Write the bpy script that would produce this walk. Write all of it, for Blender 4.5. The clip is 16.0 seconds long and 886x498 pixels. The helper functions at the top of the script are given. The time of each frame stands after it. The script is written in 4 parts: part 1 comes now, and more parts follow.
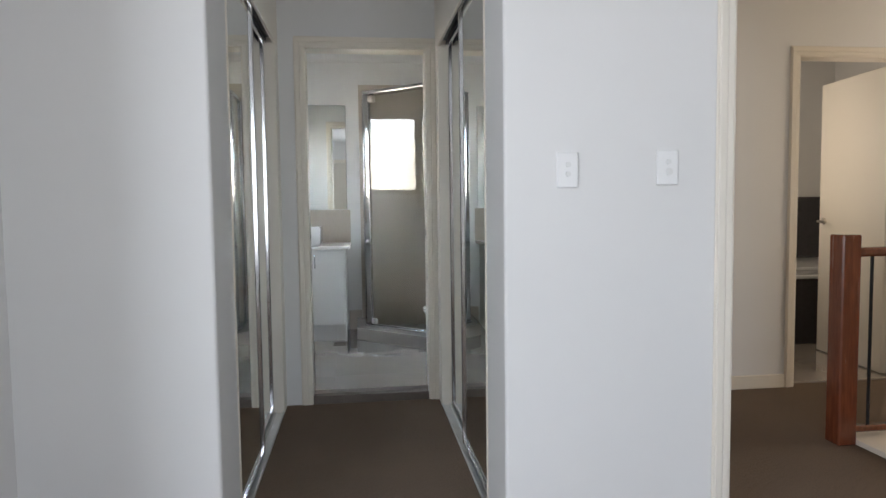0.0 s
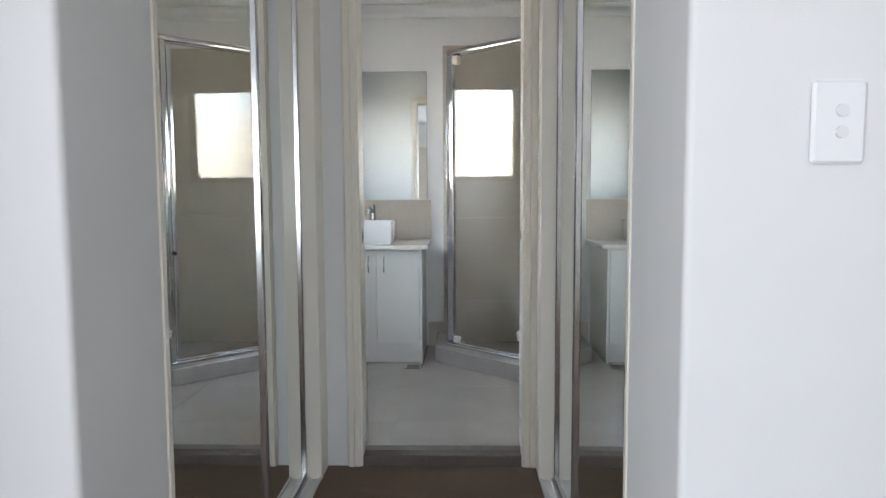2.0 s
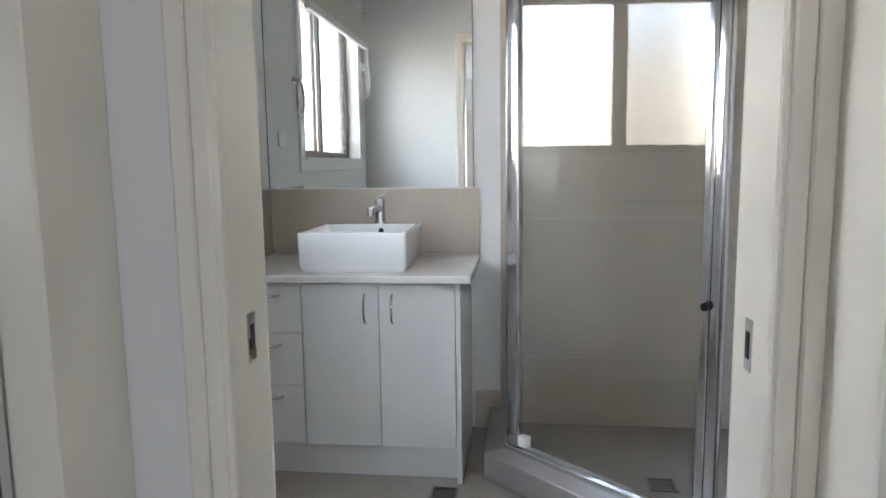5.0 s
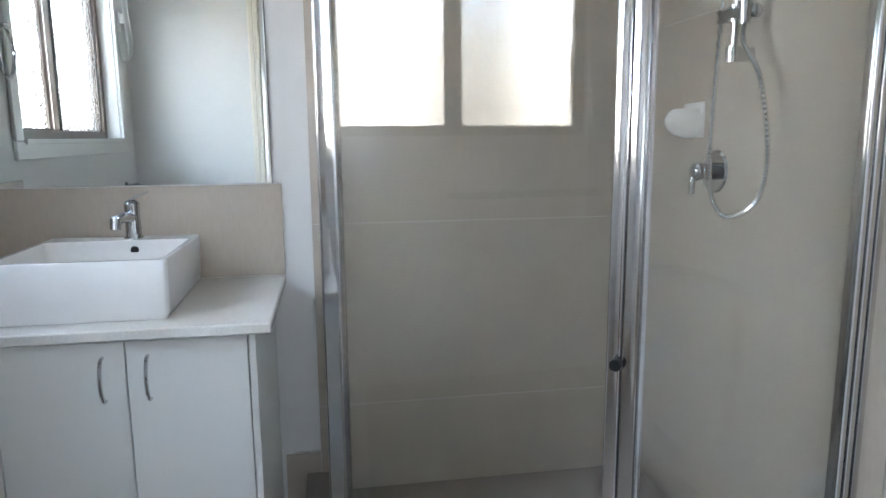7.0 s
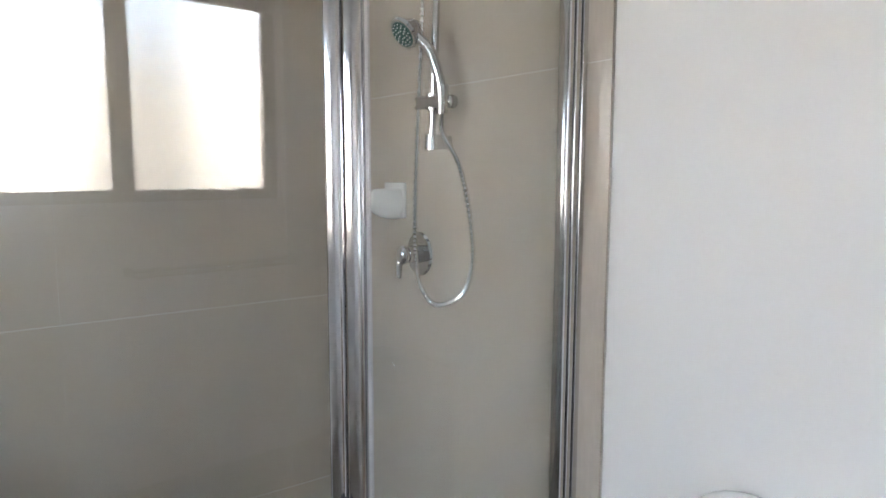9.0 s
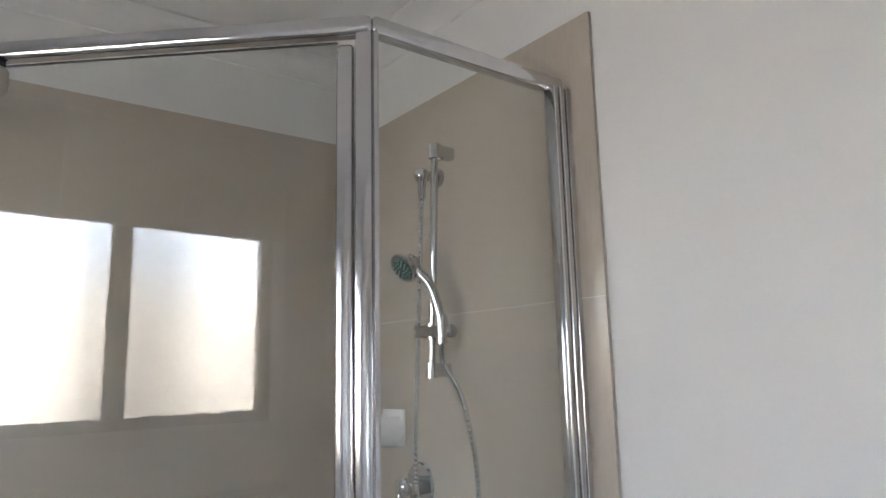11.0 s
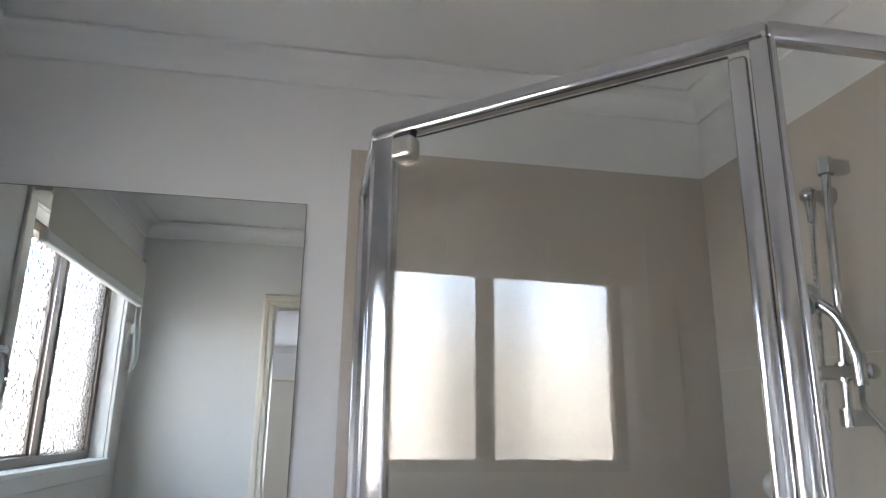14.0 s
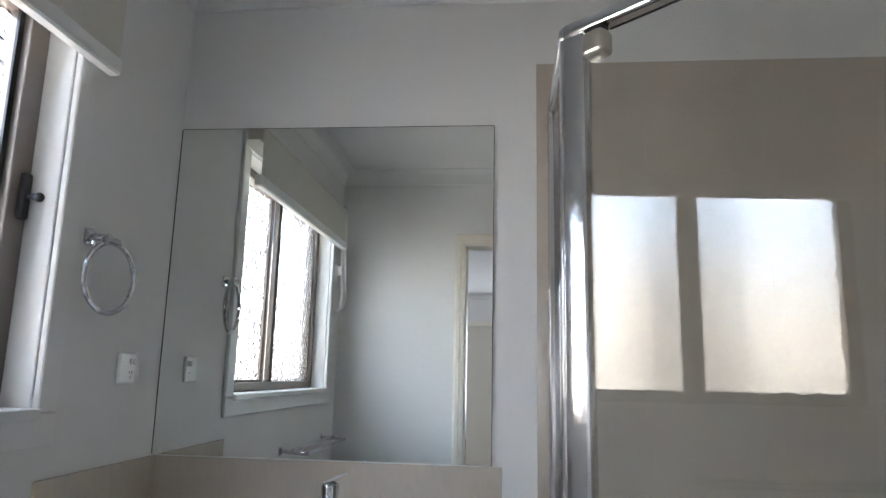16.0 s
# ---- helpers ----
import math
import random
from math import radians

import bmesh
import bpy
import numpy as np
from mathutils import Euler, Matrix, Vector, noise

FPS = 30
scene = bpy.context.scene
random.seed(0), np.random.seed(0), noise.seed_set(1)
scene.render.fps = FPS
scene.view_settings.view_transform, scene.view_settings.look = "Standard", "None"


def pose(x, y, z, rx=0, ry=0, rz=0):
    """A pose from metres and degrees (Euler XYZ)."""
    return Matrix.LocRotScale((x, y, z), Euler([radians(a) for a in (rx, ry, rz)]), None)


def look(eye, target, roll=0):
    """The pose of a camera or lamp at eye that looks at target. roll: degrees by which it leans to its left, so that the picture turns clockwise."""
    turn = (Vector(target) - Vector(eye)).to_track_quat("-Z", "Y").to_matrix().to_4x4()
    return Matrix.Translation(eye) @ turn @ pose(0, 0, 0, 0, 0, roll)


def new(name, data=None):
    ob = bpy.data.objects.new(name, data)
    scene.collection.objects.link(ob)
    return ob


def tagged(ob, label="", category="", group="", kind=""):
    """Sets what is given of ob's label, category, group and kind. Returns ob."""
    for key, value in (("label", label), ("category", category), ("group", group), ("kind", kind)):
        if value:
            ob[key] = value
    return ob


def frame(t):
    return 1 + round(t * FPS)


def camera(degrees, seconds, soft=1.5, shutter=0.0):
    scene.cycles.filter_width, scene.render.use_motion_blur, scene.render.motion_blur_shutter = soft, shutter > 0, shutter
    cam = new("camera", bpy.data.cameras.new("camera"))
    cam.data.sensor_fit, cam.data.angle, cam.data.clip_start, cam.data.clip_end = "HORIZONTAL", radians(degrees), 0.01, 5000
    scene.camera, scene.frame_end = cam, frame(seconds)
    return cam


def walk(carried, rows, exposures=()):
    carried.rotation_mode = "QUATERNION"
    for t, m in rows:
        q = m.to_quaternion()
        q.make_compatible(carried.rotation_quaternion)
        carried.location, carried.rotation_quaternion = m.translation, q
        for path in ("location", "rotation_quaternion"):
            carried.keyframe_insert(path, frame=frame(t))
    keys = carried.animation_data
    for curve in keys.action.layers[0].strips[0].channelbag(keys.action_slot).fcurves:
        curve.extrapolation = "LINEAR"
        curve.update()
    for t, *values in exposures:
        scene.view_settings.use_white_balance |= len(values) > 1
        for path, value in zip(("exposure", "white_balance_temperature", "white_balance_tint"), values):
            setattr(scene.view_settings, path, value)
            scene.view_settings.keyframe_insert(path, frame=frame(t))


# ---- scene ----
cam = camera(66.9, 16.0)
PATH = [
    (0, (0.353, -4.087, 1.167), (0.601, -2.106, 1.036), -0.7),
    (0.5, (0.437, -3.843, 1.172), (0.589, -1.853, 1.04), -0.4),
    (1, (0.501, -3.587, 1.18), (0.576, -1.593, 1.045), -0.6),
    (1.5, (0.501, -3.304, 1.183), (0.492, -1.31, 1.038), -0.5),
    (2, (0.493, -2.949, 1.178), (0.441, -0.956, 1.014), -0.3),
    (2.5, (0.499, -2.579, 1.209), (0.405, -0.59, 1.029), -0.2),
    (3, (0.496, -2.228, 1.221), (0.357, -0.243, 1.024), -0.4),
    (3.5, (0.486, -1.887, 1.223), (0.31, 0.095, 1.019), -0.4),
    (4, (0.451, -1.571, 1.216), (0.246, 0.408, 1.009), -0.5),
    (4.2, (0.454, -1.437, 1.233), (0.222, 0.537, 1.016), -0.7),
    (6.3, (0.435, -0.411, 1.257), (0.283, 1.558, 0.947), -0.3),
    (6.5, (0.43, -0.346, 1.268), (0.37, 1.627, 0.948), -0.4),
    (7, (0.434, -0.234, 1.276), (0.757, 1.714, 0.945), -0.47),
    (7.5, (0.427, -0.157, 1.287), (1.222, 1.649, 0.948), -0.63),
    (8, (0.458, -0.096, 1.321), (1.496, 1.578, 0.975), -0.9),
    (8.2, (0.479, -0.075, 1.341), (1.566, 1.567, 0.998), -1.0),
    (10.3, (0.48, -0.016, 1.472), (1.681, 1.58, 1.59), -1.3),
    (10.5, (0.472, -0.024, 1.477), (1.667, 1.567, 1.674), -1.3),
    (11, (0.433, -0.027, 1.477), (1.621, 1.544, 1.827), -1.3),
    (11.5, (0.41, -0.013, 1.477), (1.566, 1.56, 1.909), -1.1),
    (12, (0.379, 0.001, 1.469), (1.462, 1.614, 1.946), -0.8),
    (12.5, (0.362, 0.021, 1.469), (1.284, 1.726, 1.963), -0.3),
    (13, (0.341, 0.02, 1.46), (1.065, 1.815, 1.964), 0.1),
    (13.5, (0.327, 0.039, 1.449), (0.857, 1.897, 1.965), 0.5),
    (14, (0.31, 0.061, 1.441), (0.658, 1.962, 1.955), 0.8),
    (14.5, (0.296, 0.086, 1.419), (0.489, 2.011, 1.924), 0.9),
    (15, (0.295, 0.098, 1.401), (0.337, 2.039, 1.882), 1.1),
    (15.5, (0.288, 0.112, 1.383), (0.195, 2.06, 1.825), 1.2),
    (16, (0.295, 0.134, 1.366), (0.101, 2.091, 1.731), 1.3),
]
walk(cam, [(t, look(eye, target, roll)) for t, eye, target, roll in PATH],
     exposures=[(0, 0.92, 6330, 12), (1.5, 1.08, 6200, 12), (3.0, 1.38, 6430, 15), (4.2, 1.3, 6400, 16), (6.3, 1.22, 5850, 12), (8.2, 1.42, 6150, 14), (10.3, 1.08, 6250, 16), (12.5, 0.93, 6080, 16), (16, 0.76, 6080, 15)])

# ---------- world and light ----------
world = bpy.data.worlds.new("world")
scene.world = world
world.use_nodes = True
wn = world.node_tree.nodes
sky = wn.new("ShaderNodeTexSky")
sky.sky_type = "NISHITA"
sky.sun_disc = False
sky.sun_elevation, sky.sun_rotation = radians(47), radians(12)
wn["Background"].inputs["Strength"].default_value = 0.12
world.node_tree.links.new(sky.outputs[0], wn["Background"].inputs["Color"])

sun_data = bpy.data.lights.new("sun", "SUN")
sun_data.energy, sun_data.angle, sun_data.color = 3.0, radians(0.5), (1, 0.95, 0.87)
sun = new("sun", sun_data)
sun.matrix_world = look((2, 9, 10), (0, 0, 0))


def window_light(name, eye, target, sx, sy, watts, colour):
    d = bpy.data.lights.new(name, "AREA")
    d.shape, d.size, d.size_y, d.energy, d.color = "RECTANGLE", sx, sy, watts, colour
    o = new(name, d)
    o.matrix_world = look(eye, target)
    return o


window_light("unseen_bedroom_daylight", (-2.5, -5.93, 1.45), (-0.6, 0, 1.2), 1.6, 1.4, 62, (0.88, 0.94, 1.0))
# This second source is invented, out of view, to brighten the passage
window_light("unseen_bedroom_daylight", (1.1, -5.93, 1.45), (0.4, 0, 1.1), 1.4, 1.4, 17, (0.92, 0.95, 1.0))
# Stair source is assumed, out of view, for the landing's warm light
window_light("unseen_stair_daylight", (5.86, -1.6, 1.6), (0, -1.4, 1.0), 1.0, 1.1, 17, (1.0, 0.80, 0.56))
# Fill lamp added to lift the open door leaf; no source known
window_light("second_bath_fill", (2.94, 0.6, 1.6), (4.6, 0.5, 1.1), 0.7, 0.8, 3.2, (1.0, 0.82, 0.62))


# ---------- materials ----------
def material(name, colour, rough=0.5, metal=0.0, grain=0.0, grain_scale=60.0, stain=0.0, stain_scale=2.0,
             bump=0.0, bump_scale=200.0, per_object=0.0, coat=0.0, stretch=(1, 1, 1)):
    m = bpy.data.materials.new(name)
    m.use_nodes = True
    nt = m.node_tree
    N, L = nt.nodes, nt.links
    b = N["Principled BSDF"]
    b.inputs["Roughness"].default_value = rough
    b.inputs["Metallic"].default_value = metal
    b.inputs["Coat Weight"].default_value = coat
    tc = N.new("ShaderNodeTexCoord")
    mp = N.new("ShaderNodeMapping")
    mp.inputs["Scale"].default_value = stretch
    L.new(tc.outputs["Object"], mp.inputs["Vector"])
    out = None

    def layer(prev, scale, amount, detail):
        n = N.new("ShaderNodeTexNoise")
        n.inputs["Scale"].default_value = scale
        n.inputs["Detail"].default_value = detail
        L.new(mp.outputs[0], n.inputs["Vector"])
        r = N.new("ShaderNodeMapRange")
        r.inputs["From Min"].default_value, r.inputs["From Max"].default_value = 0.3, 0.7
        r.inputs["To Min"].default_value, r.inputs["To Max"].default_value = 1 - amount, 1 + amount
        L.new(n.outputs["Fac"], r.inputs["Value"])
        mul = N.new("ShaderNodeVectorMath")
        mul.operation = "SCALE"
        if prev is None:
            mul.inputs[0].default_value = colour
        else:
            L.new(prev, mul.inputs[0])
        L.new(r.outputs[0], mul.inputs["Scale"])
        return mul.outputs[0], n

    if grain:
        out, _ = layer(out, grain_scale, grain, 3)
    if stain:
        out, sn = layer(out, stain_scale, stain, 4)
        rr = N.new("ShaderNodeMapRange")
        rr.inputs["To Min"].default_value, rr.inputs["To Max"].default_value = rough * 0.8, min(1, rough * 1.25)
        L.new(sn.outputs["Fac"], rr.inputs["Value"])
        L.new(rr.outputs[0], b.inputs["Roughness"])
    if per_object:
        oi = N.new("ShaderNodeObjectInfo")
        r = N.new("ShaderNodeMapRange")
        r.inputs["To Min"].default_value, r.inputs["To Max"].default_value = 1 - per_object, 1 + per_object
        L.new(oi.outputs["Random"], r.inputs["Value"])
        mul = N.new("ShaderNodeVectorMath")
        mul.operation = "SCALE"
        if out is None:
            mul.inputs[0].default_value = colour
        else:
            L.new(out, mul.inputs[0])
        L.new(r.outputs[0], mul.inputs["Scale"])
        out = mul.outputs[0]
    if out is None:
        b.inputs["Base Color"].default_value = (*colour, 1)
    else:
        L.new(out, b.inputs["Base Color"])
    if bump:
        n = N.new("ShaderNodeTexNoise")
        n.inputs["Scale"].default_value = bump_scale
        n.inputs["Detail"].default_value = 2
        L.new(mp.outputs[0], n.inputs["Vector"])
        bp = N.new("ShaderNodeBump")
        bp.inputs["Strength"].default_value = bump
        bp.inputs["Distance"].default_value = 0.002
        L.new(n.outputs["Fac"], bp.inputs["Height"])
        L.new(bp.outputs[0], b.inputs["Normal"])
    return m


PAINT = material("wall_paint", (0.77, 0.765, 0.75), 0.5, stain=0.02, stain_scale=1.3, bump=0.12, bump_scale=320)
CEIL = material("ceiling_paint", (0.80, 0.80, 0.79), 0.8, stain=0.015, bump=0.08, bump_scale=250)
TRIM = material("gloss_trim_paint", (0.82, 0.765, 0.67), 0.3, stain=0.01, stain_scale=1.2, bump=0.05, bump_scale=60)
WINTRIM = material("white_window_trim_paint", (0.79, 0.785, 0.77), 0.32, stain=0.01, stain_scale=1.2, bump=0.05, bump_scale=60)
CABINET = material("white_laminate", (0.78, 0.78, 0.76), 0.35, stain=0.015, bump=0.03, bump_scale=400)
STONE = material("counter_stone", (0.72, 0.70, 0.66), 0.22, grain=0.06, grain_scale=260, stain=0.02)
CERAMIC = material("white_ceramic", (0.84, 0.84, 0.83), 0.07, coat=0.5, stain=0.01)
PLASTIC = material("white_plastic", (0.86, 0.86, 0.85), 0.3, stain=0.01)
SEATP = material("seat_plastic", (0.82, 0.82, 0.80), 0.22, stain=0.01)
WALLTILE = material("wall_tile", (0.53, 0.468, 0.395), 0.17, grain=0.03, grain_scale=90, stain=0.05, stain_scale=2.5, per_object=0.02, bump=0.02, bump_scale=40, stretch=(1, 1, 0.25))
FLOORTILE = material("floor_tile", (0.36, 0.32, 0.28), 0.025, grain=0.04, grain_scale=120, stain=0.05, stain_scale=3, per_object=0.02, coat=0.8)
GROUT = material("grout", (0.60, 0.57, 0.53), 0.9, grain=0.08, grain_scale=200, bump=0.2, bump_scale=300)
HOBT = material("hob_tile", (0.33, 0.30, 0.275), 0.16, grain=0.05, grain_scale=110, stain=0.05, stain_scale=3)
HOSEM = material("ribbed_hose_steel", (0.74, 0.74, 0.75), 0.2, 1.0, stain=0.04, stain_scale=30)
SILL = material("threshold_tile", (0.15, 0.125, 0.105), 0.35, grain=0.06, grain_scale=90, stain=0.08, stain_scale=5)
CHROME = material("chrome", (0.60, 0.61, 0.63), 0.06, 1.0, stain=0.04, stain_scale=14)
ALU = material("bright_aluminium", (0.68, 0.68, 0.70), 0.15, 1.0, stain=0.06, stain_scale=6, stretch=(1, 1, 0.1))
SATIN = material("satin_nickel", (0.62, 0.58, 0.52), 0.28, 1.0, stain=0.05, stain_scale=20)
GREYALU = material("grey_window_aluminium", (0.21, 0.18, 0.16), 0.4, 0.6, stain=0.05, stain_scale=8)
TRACK = material("white_track_aluminium", (0.70, 0.70, 0.68), 0.35, 0.3, stain=0.06, stain_scale=9)
BLACK = material("black_rubber", (0.02, 0.02, 0.022), 0.5, stain=0.1, stain_scale=30)
# Near-black colour puts the shade of the robe head gap into the track
DARKHEAD = material("track_gap_shade", (0.05, 0.05, 0.055), 0.5, stain=0.1)
STEEL = material("steel_grate", (0.20, 0.18, 0.16), 0.4, 0.9, stain=0.1, stain_scale=25)
DARKWOOD = material("red_stained_timber", (0.16, 0.042, 0.017), 0.25, grain=0.25, grain_scale=14, stain=0.15, stain_scale=3, coat=0.4, stretch=(6, 6, 0.7))
IRON = material("black_iron", (0.015, 0.015, 0.016), 0.45, 0.4, stain=0.1)
DARKTILE = material("charcoal_tile", (0.055, 0.052, 0.055), 0.3, grain=0.1, grain_scale=40, stain=0.06)
DOORP = material("door_paint", (0.70, 0.66, 0.58), 0.4, stain=0.02, bump=0.05, bump_scale=90)
FABRIC = material("blind_fabric", (0.66, 0.64, 0.57), 0.9, grain=0.05, grain_scale=500, stain=0.02, bump=0.2, bump_scale=700)
TEAL = material("teal_plastic", (0.02, 0.085, 0.07), 0.35, stain=0.1, stain_scale=40)
SLOT = material("dark_slot", (0.03, 0.03, 0.03), 0.6, stain=0.1)
RENDERWALL = material("outside_brick", (0.5, 0.42, 0.34), 0.9, grain=0.1, grain_scale=30, stain=0.1)


def carpet_material():
    m = material("brown_loop_carpet", (0.27, 0.185, 0.125), 0.95, grain=0.22, grain_scale=170, stain=0.08, stain_scale=2.2)
    nt = m.node_tree
    N, L = nt.nodes, nt.links
    tc = N.new("ShaderNodeTexCoord")
    wv = N.new("ShaderNodeTexWave")
    wv.bands_direction = "Y"
    wv.inputs["Scale"].default_value = 38
    wv.inputs["Distortion"].default_value = 2.2
    wv.inputs["Detail"].default_value = 2
    wv.inputs["Detail Scale"].default_value = 3
    L.new(tc.outputs["Object"], wv.inputs["Vector"])
    bp = N.new("ShaderNodeBump")
    bp.inputs["Strength"].default_value, bp.inputs["Distance"].default_value = 1.0, 0.012
    L.new(wv.outputs["Fac"], bp.inputs["Height"])
    L.new(bp.outputs[0], N["Principled BSDF"].inputs["Normal"])
    return m


CARPET = carpet_material()


def mirror_material():
    m = bpy.data.materials.new("mirror_silver")
    m.use_nodes = True
    b = m.node_tree.nodes["Principled BSDF"]
    b.inputs["Metallic"].default_value, b.inputs["Roughness"].default_value = 1.0, 0.0
    b.inputs["Base Color"].default_value = (0.86, 0.89, 0.87, 1)
    return m


def glass_material(name, tint=(0.97, 0.985, 0.98), rough=0.0, bump=0.0, scale=60.0):
    m = bpy.data.materials.new(name)
    m.use_nodes = True
    N, L = m.node_tree.nodes, m.node_tree.links
    b = N["Principled BSDF"]
    b.inputs["Transmission Weight"].default_value, b.inputs["Roughness"].default_value = 1.0, rough
    b.inputs["IOR"].default_value, b.inputs["Base Color"].default_value = 1.5, (*tint, 1)
    if bump:
        tc = N.new("ShaderNodeTexCoord")
        n = N.new("ShaderNodeTexVoronoi")
        n.inputs["Scale"].default_value = scale
        mp = N.new("ShaderNodeMapping")
        mp.inputs["Scale"].default_value = (25, 1, 2)
        L.new(tc.outputs["Object"], mp.inputs["Vector"])
        n2 = N.new("ShaderNodeTexNoise")
        n2.inputs["Scale"].default_value = scale * 0.7
        mix = N.new("ShaderNodeMath")
        mix.operation = "ADD"
        L.new(mp.outputs[0], n.inputs["Vector"])
        L.new(mp.outputs[0], n2.inputs["Vector"])
        L.new(n.outputs["Distance"], mix.inputs[0])
        L.new(n2.outputs["Fac"], mix.inputs[1])
        bp = N.new("ShaderNodeBump")
        bp.inputs["Strength"].default_value, bp.inputs["Distance"].default_value = bump, 0.006
        L.new(mix.outputs[0], bp.inputs["Height"])
        L.new(bp.outputs[0], b.inputs["Normal"])
    return m


MIRROR = mirror_material()


def sheet_glass_material():
    """Clear flat sheet glass: see-through without bending, with a sharp sheen that grows at a slant."""
    m = bpy.data.materials.new("clear_glass")
    m.use_nodes = True
    N, L = m.node_tree.nodes, m.node_tree.links
    N.remove(N["Principled BSDF"])
    lw = N.new("ShaderNodeLayerWeight")
    lw.inputs["Blend"].default_value = 0.5
    p5 = N.new("ShaderNodeMath")
    p5.operation = "POWER"
    p5.inputs[1].default_value = 5.0
    L.new(lw.outputs["Facing"], p5.inputs[0])
    f = N.new("ShaderNodeMath")
    f.operation = "MULTIPLY_ADD"
    f.inputs[1].default_value, f.inputs[2].default_value = 0.955, 0.045
    L.new(p5.outputs[0], f.inputs[0])
    clear = N.new("ShaderNodeBsdfTransparent")
    clear.inputs["Color"].default_value = (0.975, 0.985, 0.98, 1)
    gloss = N.new("ShaderNodeBsdfGlossy")
    gloss.inputs["Roughness"].default_value = 0.0
    mix = N.new("ShaderNodeMixShader")
    L.new(f.outputs[0], mix.inputs[0])
    L.new(clear.outputs[0], mix.inputs[1])
    L.new(gloss.outputs[0], mix.inputs[2])
    L.new(mix.outputs[0], N["Material Output"].inputs["Surface"])
    return m


GLASS = sheet_glass_material()
OBSCURE = glass_material("obscure_glass", (0.96, 0.98, 0.98), 0.0, 0.5, 42)


def backdrop_material():
    """Bright outdoors beyond the obscure window: sunlit cream wall below, foliage and sky above."""
    m = bpy.data.materials.new("outdoors_glow")
    m.use_nodes = True
    N, L = m.node_tree.nodes, m.node_tree.links
    N.remove(N["Principled BSDF"])
    tc = N.new("ShaderNodeTexCoord")
    sep = N.new("ShaderNodeSeparateXYZ")
    L.new(tc.outputs["Object"], sep.inputs[0])
    n = N.new("ShaderNodeTexNoise")
    n.inputs["Scale"].default_value, n.inputs["Detail"].default_value = 2.2, 4
    L.new(tc.outputs["Object"], n.inputs["Vector"])
    add = N.new("ShaderNodeMath")
    add.operation = "MULTIPLY_ADD"
    L.new(n.outputs["Fac"], add.inputs[0])
    add.inputs[1].default_value = 0.25
    L.new(sep.outputs["Z"], add.inputs[2])
    ramp = N.new("ShaderNodeValToRGB")
    e = ramp.color_ramp.elements
    e[0].position, e[0].color = 0.0, (0.46, 0.41, 0.34, 1)
    e[1].position, e[1].color = 1.0, (0.62, 0.80, 1.0, 1)
    for p, c in ((0.36, (0.56, 0.50, 0.42, 1)), (0.44, (1.0, 0.89, 0.73, 1)), (0.53, (1.0, 0.92, 0.79, 1)), (0.575, (0.76, 0.88, 1.0, 1))):
        q = e.new(p)
        q.color = c
    sm = N.new("ShaderNodeMapping")
    sm.inputs["Scale"].default_value = (1, 2.2, 0.10)
    L.new(tc.outputs["Object"], sm.inputs["Vector"])
    band = N.new("ShaderNodeTexNoise")
    band.inputs["Scale"].default_value = 1.6
    L.new(sm.outputs[0], band.inputs["Vector"])
    bandr = N.new("ShaderNodeMapRange")
    bandr.inputs["From Min"].default_value, bandr.inputs["From Max"].default_value = 0.53, 0.585
    bandr.inputs["To Min"].default_value, bandr.inputs["To Max"].default_value = BACKDROP * 0.55, BACKDROP * 1.7
    L.new(band.outputs["Fac"], bandr.inputs["Value"])
    mr = N.new("ShaderNodeMapRange")
    mr.inputs["From Min"].default_value, mr.inputs["From Max"].default_value = -1.0, 5.0
    L.new(add.outputs[0], mr.inputs["Value"])
    L.new(mr.outputs[0], ramp.inputs[0])
    lift = N.new("ShaderNodeMapRange")
    lift.inputs["From Min"].default_value, lift.inputs["From Max"].default_value = 2.0, 3.0
    lift.inputs["To Min"].default_value, lift.inputs["To Max"].default_value = 1.0, 1.8
    L.new(add.outputs[0], lift.inputs["Value"])
    leaf = N.new("ShaderNodeTexNoise")
    leaf.inputs["Scale"].default_value, leaf.inputs["Detail"].default_value = 7.0, 5
    L.new(tc.outputs["Object"], leaf.inputs["Vector"])
    leafr = N.new("ShaderNodeMapRange")
    leafr.inputs["From Min"].default_value, leafr.inputs["From Max"].default_value = 0.40, 0.60
    leafr.inputs["To Min"].default_value, leafr.inputs["To Max"].default_value = 0.82, 1.2
    L.new(leaf.outputs["Fac"], leafr.inputs["Value"])
    speck = N.new("ShaderNodeMath")
    speck.operation = "MULTIPLY"
    L.new(leafr.outputs[0], speck.inputs[0])
    L.new(bandr.outputs[0], speck.inputs[1])
    power = N.new("ShaderNodeMath")
    power.operation = "MULTIPLY"
    L.new(speck.outputs[0], power.inputs[0])
    L.new(lift.outputs[0], power.inputs[1])
    em = N.new("ShaderNodeEmission")
    L.new(power.outputs[0], em.inputs["Strength"])
    L.new(ramp.outputs[0], em.inputs["Color"])
    L.new(em.outputs[0], N["Material Output"].inputs["Surface"])
    return m


BACKDROP = 7.0
GLOW = backdrop_material()


